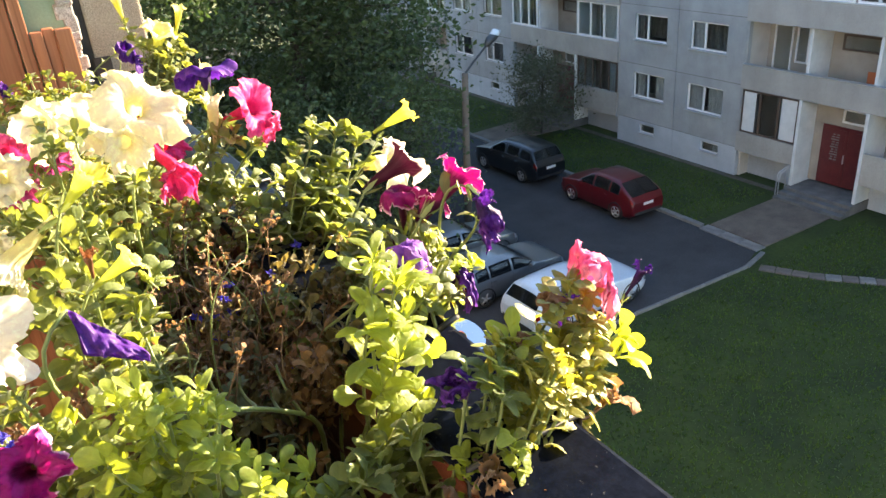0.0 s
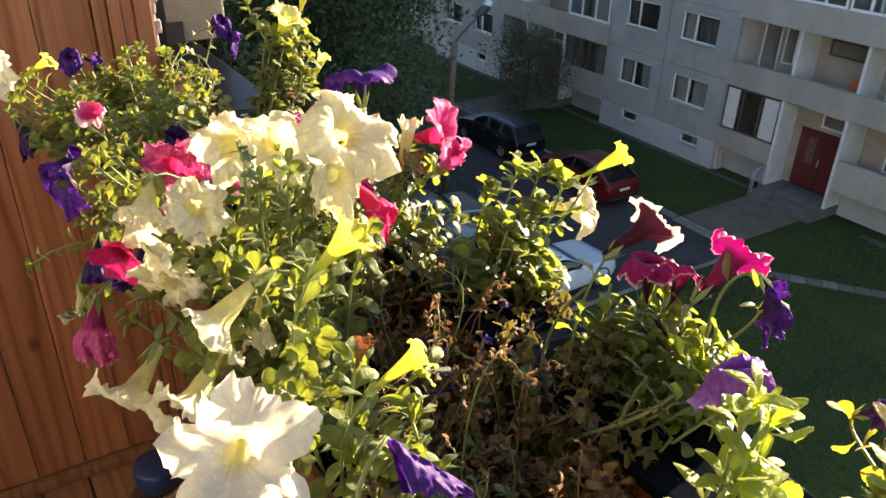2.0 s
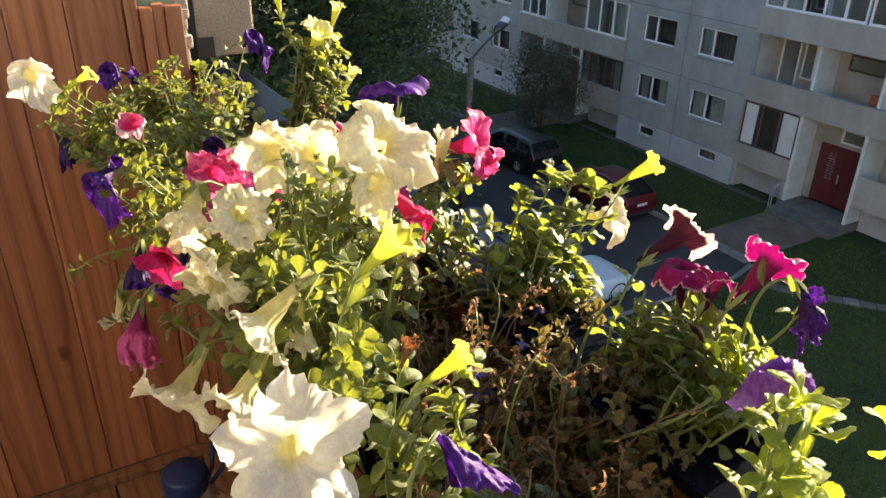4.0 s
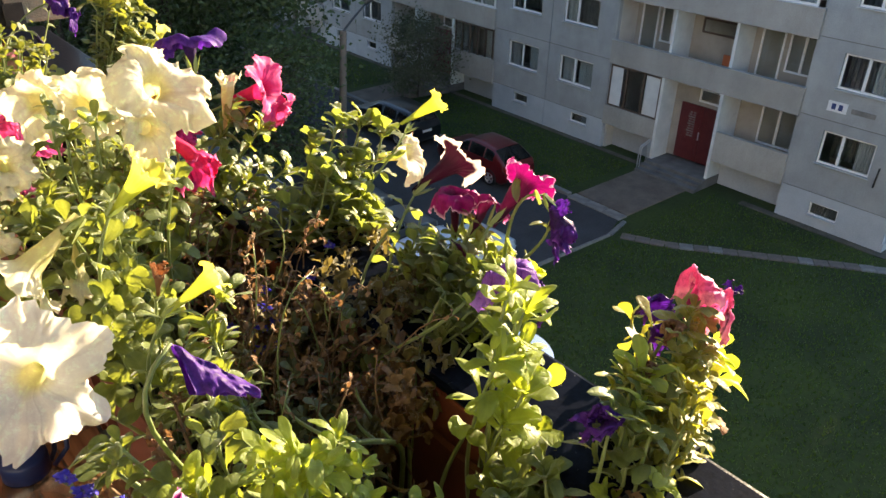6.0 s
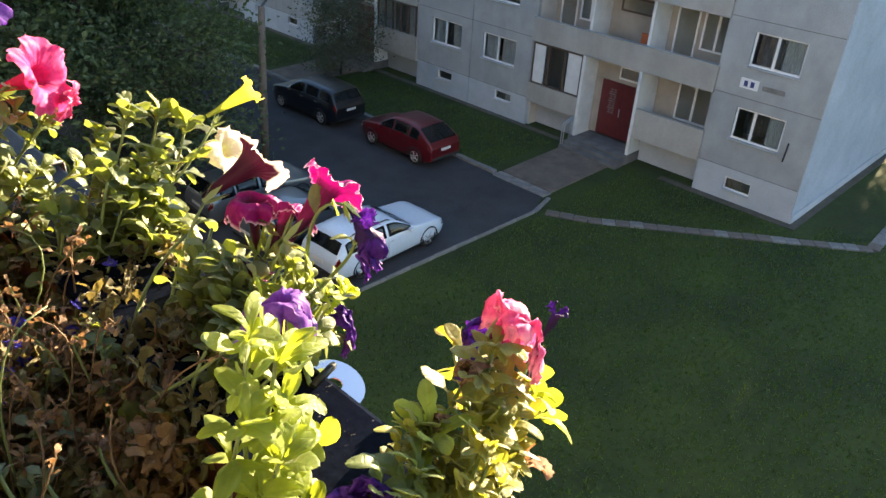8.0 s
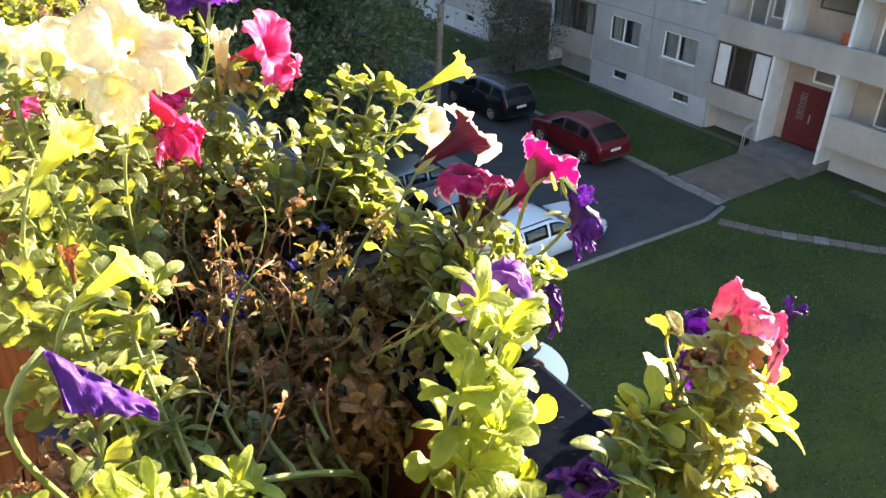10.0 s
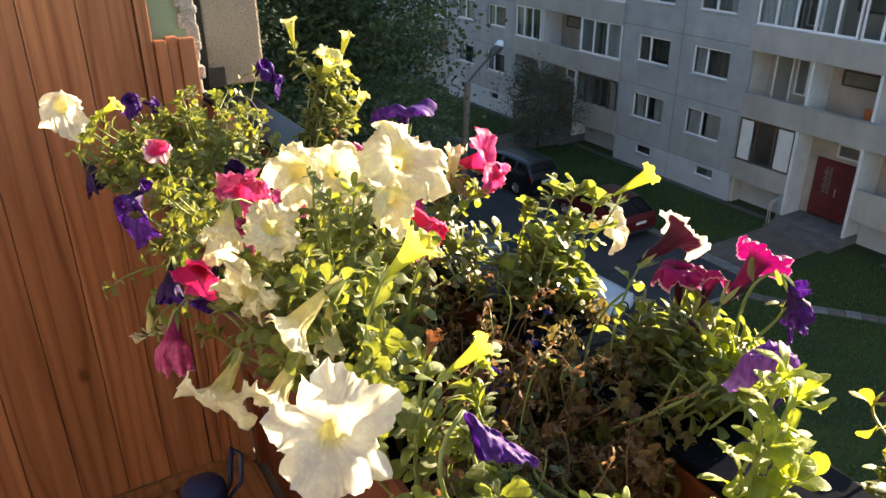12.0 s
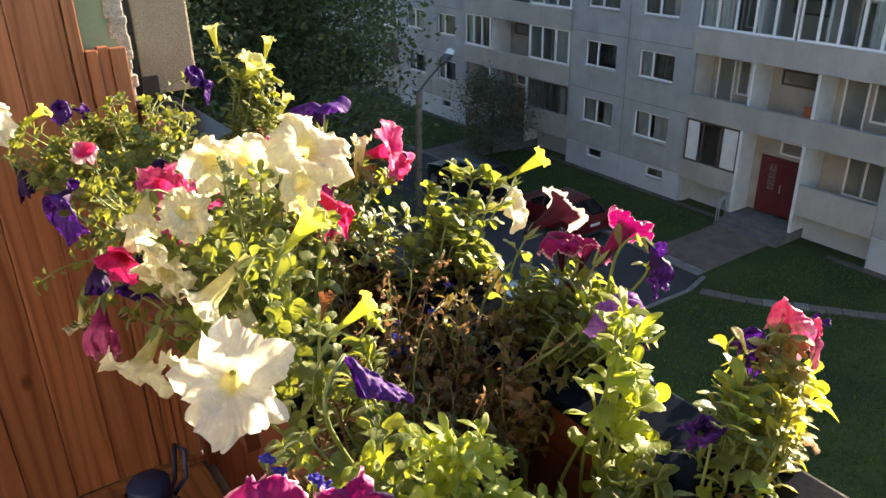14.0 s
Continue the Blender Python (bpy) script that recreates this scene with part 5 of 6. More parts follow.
def petunia_mesh(colour, R, flare, ruffle, crumple, L, seed, droop, down):
    """A petunia: tube along -z, five ruffled lobes spread round +z. flare 1 is wide open, 0 a slim trumpet. droop lets the limb hang limp towards down, in soft pleats."""
    rng = random.Random(seed)
    bm = bmesh.new()
    lay = bm.verts.layers.float.new("rim")
    vein = bm.verts.layers.float.new("vein")
    N, K = 110, 16
    ph = [rng.uniform(0, 6.28) for _ in range(4)]
    cuts = [rng.uniform(0.03, 0.17) for _ in range(5)]
    calm = min(1.0, 0.3 + ruffle)
    rows = []
    for k in range(K + 1):
        s = k / K
        row = []
        for i in range(N):
            th = 2 * math.pi * i / N
            lobe = math.cos(5 * th + ph[0])
            if s < 0.4:
                q = s / 0.4
                r = R * (0.07 + (0.10 + 0.02 * flare + 0.5 * flare * (1 - flare)) * q ** 1.3)
                z = -L * (1 - q)
                rim = 0.22 * q
            else:
                q = (s - 0.4) / 0.6
                ring = lambda f, o: noise.noise((f * math.cos(th), f * math.sin(th), seed * 1.37 + o))
                spread = 0.26 + 0.74 * flare
                r0 = R * (0.17 + 0.02 * flare + 0.5 * flare * (1 - flare))
                cut = cuts[int(((5 * th + ph[0]) % (10 * math.pi)) / (2 * math.pi)) % 5] * max(0, -lobe) ** 4
                r = r0 + (R * spread * (1 + (0.05 * lobe - cut) * q) - r0) * q ** (1.5 - 0.6 * flare)
                r *= 1 + q ** 3 * (0.2 * calm * ring(1.6, 5) + ruffle * (0.17 * ring(3.6, 9) + 0.12 * q ** 3 * ring(9.0, 13) + 0.05 * q ** 5 * ring(19.0, 17)))
                z = R * (0.28 * math.sin(q * 1.9) - 0.12 * q * q) * (0.5 + 0.5 * flare) + R * 0.55 * (1 - flare) * q
                z += R * ruffle * (0.55 * ring(1.9, 1) * q ** 2 + 0.34 * ring(4.6, 2) * q ** 4 + 0.22 * ring(9.5, 3) * q ** 7)
                z += R * 0.05 * q * (0.3 - 0.9 * max(0, -lobe) ** 2) + R * 0.45 * calm * q ** 1.5 * noise.noise((1.2 * math.cos(th) + seed * 0.37, 1.2 * math.sin(th), 0.7 * q))
                z += R * 0.035 * q * noise.noise((11 * math.cos(th), 11 * math.sin(th), 1.4 * q + seed))
                rim = 0.22 + 0.78 * q
            p = Vector((r * math.cos(th), r * math.sin(th), z))
            if crumple:
                c = p / R * 2.1 + Vector((seed, 0, 0))
                p += Vector((noise.noise(c), noise.noise(c + Vector((9, 3, 1))), noise.noise(c + Vector((2, 8, 5))))) * R * crumple * 0.75 * s
                p += Vector((noise.noise(c * 2.6), noise.noise(c * 2.6 + Vector((4, 7, 2))), noise.noise(c * 2.6 + Vector((8, 1, 6))))) * R * crumple * 0.24 * s
                if crumple > 0.25:
                    p += Vector((noise.noise(c * 5.5), noise.noise(c * 5.5 + Vector((3, 6, 1))), noise.noise(c * 5.5 + Vector((7, 2, 9))))) * R * min(0.16, crumple * 0.22) * s
                p.z -= crumple * R * 0.5 * s * s * (0.6 + 0.6 * math.cos(th * 2 + ph[0]))
                p.x *= 1 - 0.45 * crumple * s
            if droop and s > 0.4:
                q = (s - 0.4) / 0.6
                limp = droop * q ** 1.6
                flat = p - down * p.dot(down)
                pleat = 1 + 0.16 * droop * q * math.sin(7 * th + ph[1]) + 0.08 * droop * q * math.sin(13 * th + ph[2])
                p = flat * (1 - 0.5 * limp) * pleat + down * (p.dot(down) * (1 - 0.25 * limp) + R * 0.75 * limp)
            v = bm.verts.new(p)
            v[lay] = rim
            v[vein] = abs(math.sin(10 * th + ph[3])) if rim > 0.2 else 0.6
            row.append(v)
        rows.append(row)
    for a, b in zip(rows, rows[1:]):
        for i in range(N):
            j = (i + 1) % N
            bm.faces.new((a[i], a[j], b[j], b[i])).smooth = True
    return finish("flower", bm, M[colour])


def folded_flower(plant, top, tip, hem):
    """A wilting flower folded like a tent: a ridge from top to tip, two creased flanks hanging from it."""
    top, tip, hem = Vector(top), Vector(tip), Vector(hem)
    bm = bmesh.new()
    lay = bm.verts.layers.float.new("rim")
    vein = bm.verts.layers.float.new("vein")
    out = (tip - top).cross(hem - top).normalized()
    U, V = 26, 16
    grid = []
    for i in range(U + 1):
        u = i / U
        row = []
        for j in range(-V, V + 1):
            v = abs(j) / V
            side = 1 if j > 0 else -1
            ridge = top.lerp(tip, u)
            low = hem.lerp(tip + (hem - top) * 0.3, u) + (hem - top) * 0.10 * noise.noise((u * 5, 3.0 + side, 0))
            p = ridge.lerp(low, v) + out * side * 0.010 * math.sin(v * 2.0) * (0.35 + u * 0.65)
            c = Vector((u * 5.0, v * 1.6, side * 4.0))
            p += out * 0.0055 * noise.noise(c) + out * 0.0026 * noise.noise(c * 2.7)
            p += Vector((noise.noise(c + Vector((5, 5, 5))), 0, noise.noise(c + Vector((9, 1, 4))))) * 0.0035 * v
            w = bm.verts.new(p)
            w[lay] = 0.5 + 0.45 * max(u, v) ** 3
            w[vein] = abs(math.sin(u * 13))
            row.append(w)
        grid.append(row)
    for a, b in zip(grid, grid[1:]):
        for j in range(2 * V):
            bm.faces.new((a[j], a[j + 1], b[j + 1], b[j])).smooth = True
    part("flower", bm, M["purple"], plant.ob, "folded wilting violet flower")
    plant.stem(plant.path((0.02, 0.50, 12.03), top, (0.5, 0.1, 0.3), 0.6), 0.002, 0.0016)


# white petunia in the far half of the near box
p = Plant("petunia_plant", "trailing petunia with ruffled white and cream flowers", "plant", (0.07, 0.80, 12.08), "green", 0.027, 101)
p.flower("white", (-0.064, 0.580, 12.230), (-0.15, -0.80, 0.50), 0.043, 1.0, 1.05, 0.10, seed=52, start=(0.03, 0.66, 12.09))
p.flower("cream", (0.036, 0.875, 12.306), (-0.5, -0.6, 0.42), 0.043, 0.92, 0.5, 0.22, droop=0.3, seed=5)
p.flower("cream", (0.074, 0.865, 12.300), (-0.3, -0.8, 0.4), 0.038, 0.9, 0.5, 0.22, droop=0.2, seed=9)
p.flower("cream", (0.124, 0.825, 12.316), (0.1, -0.78, 0.55), 0.052, 0.98, 0.5, 0.22, droop=0.2, seed=14)
p.flower("cream", (0.102, 0.805, 12.285), (-0.1, -0.85, 0.05), 0.036, 0.9, 0.5, 0.2, droop=0.5, seed=23)
p.flower("cream", (-0.046, 0.868, 12.262), (-0.4, -0.6, -0.45), 0.040, 0.8, 0.55, 0.2, tube_len=0.035, droop=0.7)
p.flower("cream", (-0.013, 0.825, 12.272), (-0.1, -0.8, 0.45), 0.032, 0.9, 1.0, 0.3)
p.flower("cream", (-0.038, 0.83, 12.213), (-0.5, -0.65, -0.1), 0.034, 0.85, 1.0, 0.45)
p.flower("cream", (-0.026, 0.742, 12.216), (-0.75, -0.05, -0.45), 0.042, 0.8, 0.3, 0.12, tube_len=0.055, droop=0.3)
p.flower("cream", (0.010, 0.762, 12.182), (-0.2, -0.3, -0.8), 0.03, 0.6, 0.4, 0.2, droop=0.5)
p.flower("cream", (-0.092, 0.775, 12.150), (-0.58, -0.5, -0.5), 0.043, 0.86, 0.6, 0.08, tube_len=0.042)
p.flower("cream", (-0.058, 0.715, 12.172), (-0.58, -0.4, -0.52), 0.039, 0.82, 0.55, 0.08, tube_len=0.042)
p.flower("yellow", (0.048, 0.665, 12.302), (0.62, -0.15, 0.62), 0.030, 0.6, 0.4, 0.06, tube_len=0.036, start=(0.03, 0.66, 12.09))
p.flower("yellow", (0.052, 0.578, 12.256), (0.72, -0.1, 0.42), 0.020, 0.55, 0.25, 0.02, tube_len=0.036, start=(0.02, 0.62, 12.09))
p.flower("cream", (-0.097, 1.10, 12.045), (-0.1, -0.4, -0.8), 0.026, 0.9, 0.8, 0.3, start=(0.0, 1.0, 12.1))
p.flower("brownpetal", (0.029, 0.605, 12.256), (0.1, -0.3, 0.9), 0.016, 0.12, 0.3, 0.35, tube_len=0.024, start=(0.03, 0.64, 12.09))
p.flower("brownpetal", (0.135, 0.845, 12.295), (-0.3, -0.2, 0.9), 0.016, 0.15, 0.3, 0.4, tube_len=0.026)
p.bush((0.04, 0.80, 12.19), (0.10, 0.13, 0.075), 24, 10, size=0.024)
p.bush((-0.03, 0.83, 12.16), (0.07, 0.1, 0.07), 7, 7)
p.bush((0.01, 0.66, 12.17), (0.045, 0.07, 0.06), 11, 8, kind="green", size=0.023)
p.shoot((0.09, 0.72, 12.27), 8, (0.2, -0.3, 1))
for tip in ((0.036, 0.8, 12.295), (0.059, 0.794, 12.304), (0.034, 0.829, 12.309), (0.038, 0.712, 12.263)):
    p.shoot(tip, 6, (0.1, -0.2, 1), rosette=6, size=0.022, first=0.6)
p.shoot((0.07, 0.60, 12.225), 8, (0.5, -0.2, 0.6), start=(0.03, 0.64, 12.09))
p.close()

# pink and crimson petunia
p = Plant("petunia_plant", "petunia with pink, coral and crimson flowers", "plant", (0.11, 0.97, 12.08), "green", 0.026, 102)
p.flower("hotpink", (0.262, 0.885, 12.272), (0.6, -0.55, 0.42), 0.044, 0.85, 0.35, 0.1, tube_len=0.045)
p.flower("pink", (0.278, 0.88, 12.247), (0.6, -0.3, -0.4), 0.028, 0.9, 0.6, 0.4)
p.flower("cream", (0.212, 0.866, 12.290), (0.15, -0.15, 0.95), 0.026, 0.3, 0.3, 0.15, tube_len=0.055)
p.flower("pink", (0.003, 0.955, 12.262), (-0.2, -0.75, 0.45), 0.040, 0.9, 0.9, 0.5, droop=0.25)
p.flower("mauve", (0.0, 0.935, 12.225), (-0.2, -0.8, 0.0), 0.036, 0.9, 0.9, 0.5, droop=0.5)
p.flower("crimson", (-0.066, 0.895, 12.213), (-0.5, -0.6, -0.3), 0.036, 0.9, 0.3, 0.1, droop=0.3)
p.flower("mauve", (-0.100, 0.922, 12.128), (-0.3, -0.4, -0.8), 0.040, 0.6, 0.5, 0.3, tube_len=0.03, droop=1.0)
p.flower("pink", (0.13, 0.925, 12.285), (0.0, -0.8, 0.4), 0.02, 0.9, 0.5, 0.3)
p.flower("mauve", (0.042, 0.93, 12.252), (0.0, -0.8, 0.2), 0.022, 0.9, 0.5, 0.4)
p.flower("hotpink", (0.146, 0.815, 12.240), (0.35, -0.6, -0.35), 0.038, 0.85, 0.9, 0.5, droop=0.6)
p.flower("crimson", (0.152, 0.87, 12.255), (0.1, -0.8, 0.3), 0.028, 0.8, 0.6, 0.5)
p.bush((0.22, 0.88, 12.20), (0.07, 0.06, 0.06), 15, 9)
p.bush((0.06, 0.95, 12.19), (0.12, 0.07, 0.06), 16, 9)
p.bush((0.185, 0.85, 12.175), (0.055, 0.06, 0.05), 16, 8, kind="small", size=0.023)
p.bush((0.15, 0.80, 12.14), (0.05, 0.06, 0.04), 12, 7, kind="olive", size=0.022, rosette=3)
p.close()

# violet petunia
p = Plant("petunia_plant", "petunia with violet and deep purple flowers", "plant", (0.08, 1.10, 12.08), "green", 0.024, 103)
p.flower("purple", (0.259, 1.069, 12.288), (0.1, 0.35, 0.85), 0.049, 1.0, 0.45, 0.05, tube_len=0.04, droop=0.3)
p.flower("deep", (-0.075, 1.03, 12.140), (-0.3, -0.4, -0.8), 0.034, 0.7, 0.3, 0.1, tube_len=0.03, droop=0.6)
p.flower("deep", (-0.050, 0.93, 12.165), (-0.2, -0.5, -0.7), 0.034, 0.9, 0.3, 0.15, droop=0.3)
p.flower("purple", (-0.082, 1.16, 12.200), (-0.5, -0.45, -0.3), 0.047, 0.95, 0.35, 0.1, tube_len=0.035, droop=0.75)
p.flower("purple", (-0.062, 1.155, 12.220), (0.2, -0.5, 0.6), 0.02, 0.6, 0.4, 0.3, droop=0.5)
p.flower("bicolour", (-0.028, 1.225, 12.240), (-0.25, -0.3, 0.85), 0.038, 0.5, 0.3, 0.1, tube_len=0.03, droop=0.4)
p.flower("deep", (0.062, 1.19, 12.210), (-0.1, -0.6, 0.1), 0.030, 0.8, 0.7, 0.5, droop=0.7)
p.bush((-0.04, 1.14, 12.17), (0.07, 0.1, 0.07), 18, 9, size=0.021, kind="small")
p.bush((0.1, 1.14, 12.17), (0.1, 0.09, 0.06), 18, 9, size=0.021, kind="small")
p.shoot((-0.132, 1.10, 12.12), 6, (-0.7, 0, -0.5), rosette=3)
p.shoot((-0.10, 1.06, 12.07), 6, (-0.4, 0, -1), rosette=3)
p.shoot((0.255, 1.07, 12.235), 7, (0.1, 0.0, 1))
p.close()

# far bushy petunia beside the end wall
p = Plant("petunia_plant", "bushy small leaved petunia beside the wooden wall", "plant", (0.09, 1.38, 12.08), "small", 0.022, 104)
p.flower("white", (-0.122, 1.375, 12.280), (-0.25, -0.7, 0.3), 0.043, 0.95, 0.75, 0.2, droop=0.4, seed=40)
p.flower("yellow", (-0.055, 1.36, 12.275), (0.6, -0.3, 0.4), 0.02, 0.6, 0.4, 0.1, tube_len=0.05)
p.flower("purple", (-0.01, 1.50, 12.247), (-0.3, -0.5, 0.6), 0.029, 0.9, 0.4, 0.2, droop=0.8)
p.flower("purple", (0.022, 1.49, 12.235), (0.5, -0.5, -0.3), 0.02, 0.7, 0.5, 0.4)
p.flower("purple", (0.245, 1.58, 12.262), (0.1, -0.5, 0.4), 0.032, 0.8, 0.4, 0.2, droop=0.8)
p.flower("purple", (0.262, 1.57, 12.235), (0.5, -0.5, -0.3), 0.03, 0.8, 0.4, 0.2, droop=0.8)
p.flower("deep", (-0.095, 1.43, 12.16), (0.3, -0.2, -0.8), 0.036, 0.7, 0.3, 0.1, tube_len=0.03, droop=0.9)
p.flower("blush", (0.135, 1.47, 12.20), (0.1, -0.7, -0.1), 0.034, 0.8, 0.4, 0.25, droop=0.8)
p.flower("deep", (0.186, 1.475, 12.205), (0.3, -0.3, -0.7), 0.022, 0.35, 0.4, 0.3, tube_len=0.028)
p.bush((0.07, 1.38, 12.185), (0.12, 0.16, 0.07), 64, 10, rosette=6)
p.bush((0.10, 1.48, 12.205), (0.08, 0.08, 0.055), 26, 9, rosette=6, kind="dusk", size=0.02)
p.bush((0.05, 1.30, 12.17), (0.1, 0.08, 0.05), 20, 9, rosette=5, kind="dusk", size=0.021)
p.bush((-0.06, 1.36, 12.20), (0.06, 0.08, 0.06), 14, 9, size=0.024, kind="green")
p.close()

# slender yellow flowered petunia with dry lower leaves
p = Plant("petunia_plant", "slender petunia with pale yellow flowers and dry lower leaves", "plant", (0.182, 1.30, 12.08), "small", 0.023, 105)
for tip, facing, flare, start in (((0.213, 1.34, 12.367), (-0.1, 0.0, 1.0), 0.5, (0.242, 1.32, 12.31)), ((0.305, 1.34, 12.338), (0.35, 0.0, 0.9), 0.4, (0.27, 1.31, 12.31)), ((0.322, 1.33, 12.240), (0.5, 0.0, 0.8), 0.35, (0.28, 1.31, 12.24))):
    p.flower("lemon", tip, facing, 0.022, flare, 0.4, 0.05, tube_len=0.034, leaves=7, start=start)
p.flower("lemon", (0.258, 1.30, 12.312), (0.25, -0.35, 0.8), 0.036, 0.72, 0.4, 0.1, tube_len=0.046, leaves=6)
p.bush((0.262, 1.31, 12.27), (0.035, 0.03, 0.05), 10, 9, size=0.024, kind="small")
p.bush((0.265, 1.31, 12.24), (0.045, 0.03, 0.06), 16, 11, size=0.026)
p.bush((0.235, 1.30, 12.17), (0.045, 0.04, 0.04), 8, 7, kind="dry", size=0.018, rosette=2)
p.close()

# back right petunia with the long shoot
p = Plant("petunia_plant", "petunia with a long leafy shoot, cream flower and yellow bud", "plant", (0.175, 0.74, 12.08), "dusk", 0.026, 106)
p.flower("yellow", (0.402, 0.765, 12.260), (0.75, -0.05, 0.5), 0.024, 0.45, 0.3, 0.02, tube_len=0.042, leaves=8)
p.flower("cream", (0.396, 0.80, 12.192), (0.35, -0.8, 0.25), 0.036, 0.95, 0.4, 0.12, leaves=3, droop=0.25)
for tip in ((0.33, 0.80, 12.245), (0.30, 0.80, 12.25), (0.345, 0.78, 12.235), (0.28, 0.82, 12.225), (0.31, 0.78, 12.21)):
    p.shoot(tip, 11, (0.3, 0, 1), rosette=6, size=0.032)
p.bush((0.27, 0.77, 12.175), (0.065, 0.06, 0.055), 22, 8, size=0.030)
p.bush((0.22, 0.72, 12.13), (0.05, 0.06, 0.04), 9, 7, kind="olive", size=0.024)
p.close()

# magenta petunia
p = Plant("petunia_plant", "petunia with magenta and white rimmed maroon flowers", "plant", (0.172, 0.60, 12.08), "dusk", 0.029, 107)
p.flower("maroon", (0.334, 0.655, 12.244), (0.86, -0.05, 0.42), 0.036, 0.72, 0.4, 0.16, tube_len=0.046)
p.flower("magenta", (0.320, 0.632, 12.224), (0.1, 0.15, 0.85), 0.034, 0.95, 0.5, 0.15, droop=0.6)
p.flower("magenta", (0.336, 0.604, 12.224), (0.6, 0.1, 0.65), 0.030, 0.95, 0.5, 0.15, droop=0.5)
p.flower("magenta", (0.350, 0.572, 12.250), (0.75, 0.0, 0.55), 0.038, 0.75, 0.4, 0.05, tube_len=0.05, droop=0.15, leaves=1)
p.flower("purple", (0.354, 0.528, 12.222), (0.3, -0.3, -0.7), 0.027, 0.45, 1.0, 0.6, droop=0.8, start=(0.315, 0.555, 12.22), leaves=1)
p.flower("purple", (0.350, 0.53, 12.236), (0.1, -0.3, 0.8), 0.016, 0.4, 0.5, 0.4, start=(0.315, 0.555, 12.22), leaves=1)
p.flower("magenta", (0.285, 0.575, 12.195), (0.2, -0.6, -0.5), 0.016, 0.6, 0.5, 0.4)
p.bush((0.285, 0.60, 12.165), (0.06, 0.06, 0.04), 26, 9, size=0.028)
p.bush((0.325, 0.565, 12.165), (0.03, 0.03, 0.018), 7, 5, size=0.024, kind="yellow")
p.bush((0.225, 0.60, 12.14), (0.07, 0.09, 0.045), 9, 7, kind="dusk", size=0.022)
p.bush((0.20, 0.66, 12.12), (0.06, 0.07, 0.04), 12, 8, kind="olive", size=0.026)
for centre, kind, shoots in (((0.238, 0.605, 12.147), "olive", 12), ((0.21, 0.579, 12.133), "dry", 12), ((0.257, 0.703, 12.147), "olive", 10), ((0.271, 0.603, 12.168), "dusk", 10)):
    p.bush(centre, (0.03, 0.035, 0.03), shoots, 6, kind=kind, size=0.024, rosette=4)
for centre, kind, shoots, size in (((0.211, 0.536, 12.133), "olive", 10, 0.024), ((0.166, 0.519, 12.134), "dry", 12, 0.020), ((0.257, 0.525, 12.182), "yellow", 8, 0.026), ((0.263, 0.57, 12.175), "dusk", 12, 0.027)):
    p.bush(centre, (0.03, 0.03, 0.028), shoots, 6, kind=kind, size=size, rosette=4)
for _ in range(14):
    way = p.path((p.rng.uniform(0.14, 0.19), p.rng.uniform(0.5, 0.66), 12.03), (p.rng.uniform(0.22, 0.32), p.rng.uniform(0.5, 0.66), p.rng.uniform(12.13, 12.21)), (0.5, p.rng.gauss(0, 0.4), 0.5), 0.5)
    p.stem(way, 0.0019, 0.0014)
p.bush((0.275, 0.525, 12.175), (0.05, 0.045, 0.05), 16, 9, size=0.024)
p.close()

# yellow green petunia with large leaves
p = Plant("petunia_plant", "petunia with large sunlit yellow green leaves and lilac flowers", "plant", (0.165, 0.45, 12.08), "long", 0.040, 108)
p.flower("lilac", (0.232, 0.469, 12.250), (0.05, 0.25, 0.8), 0.035, 1.0, 0.6, 0.35, tube_len=0.03, leaves=2, droop=0.75)
p.flower("purple", (0.314, 0.508, 12.180), (0.4, -0.5, 0.2), 0.026, 0.8, 0.7, 0.4, leaves=3, droop=0.7, start=(0.27, 0.49, 12.2))
for tip in ((0.190, 0.432, 12.262), (0.205, 0.43, 12.245), (0.222, 0.44, 12.235)):
    p.shoot(tip, 3, (0.15, -0.1, 1), start=(0.185, 0.44, 12.09), rosette=5, size=0.034, kind="long", first=0.7)
for tip in ((0.178, 0.425, 12.218), (0.205, 0.425, 12.214), (0.19, 0.41, 12.196), (0.214, 0.42, 12.186), (0.178, 0.415, 12.172), (0.20, 0.405, 12.158)):
    p.shoot(tip, 3, (0.15, -0.2, 0.8), start=(0.185, 0.44, 12.09), rosette=4, size=0.036, kind="broad", first=0.55)
p.close()

# dense petunia at the end of the box, leaning over the rail
p = Plant("petunia_plant", "dense upright petunia with coral and violet flowers leaning over the rail", "plant", (0.182, 0.335, 12.08), "dense", 0.030, 109)
p.flower("coral", (0.343, 0.375, 12.239), (0.55, -0.2, 0.5), 0.043, 0.95, 0.9, 0.42, tube_len=0.03, leaves=2, droop=0.75, seed=31)
p.flower("purple", (0.378, 0.435, 12.178), (-0.1, -0.5, 0.5), 0.026, 0.7, 0.8, 0.4, leaves=2, droop=0.5, start=(0.335, 0.395, 12.19))
p.flower("purple", (0.330, 0.400, 12.192), (-0.4, -0.5, 0.3), 0.018, 0.6, 0.8, 0.4, leaves=2, droop=0.7, start=(0.32, 0.39, 12.19))
p.flower("purple", (0.206, 0.358, 12.204), (-0.3, -0.2, 0.7), 0.024, 0.4, 0.9, 0.9, leaves=2, droop=0.6)
p.flower("brownpetal", (0.298, 0.372, 12.226), (-0.6, 0, 0.3), 0.017, 0.3, 0.6, 0.8, leaves=0, droop=0.7)
p.flower("brownpetal", (0.268, 0.368, 12.208), (-0.7, 0, 0.2), 0.013, 0.3, 0.6, 0.8, leaves=0, droop=0.7)
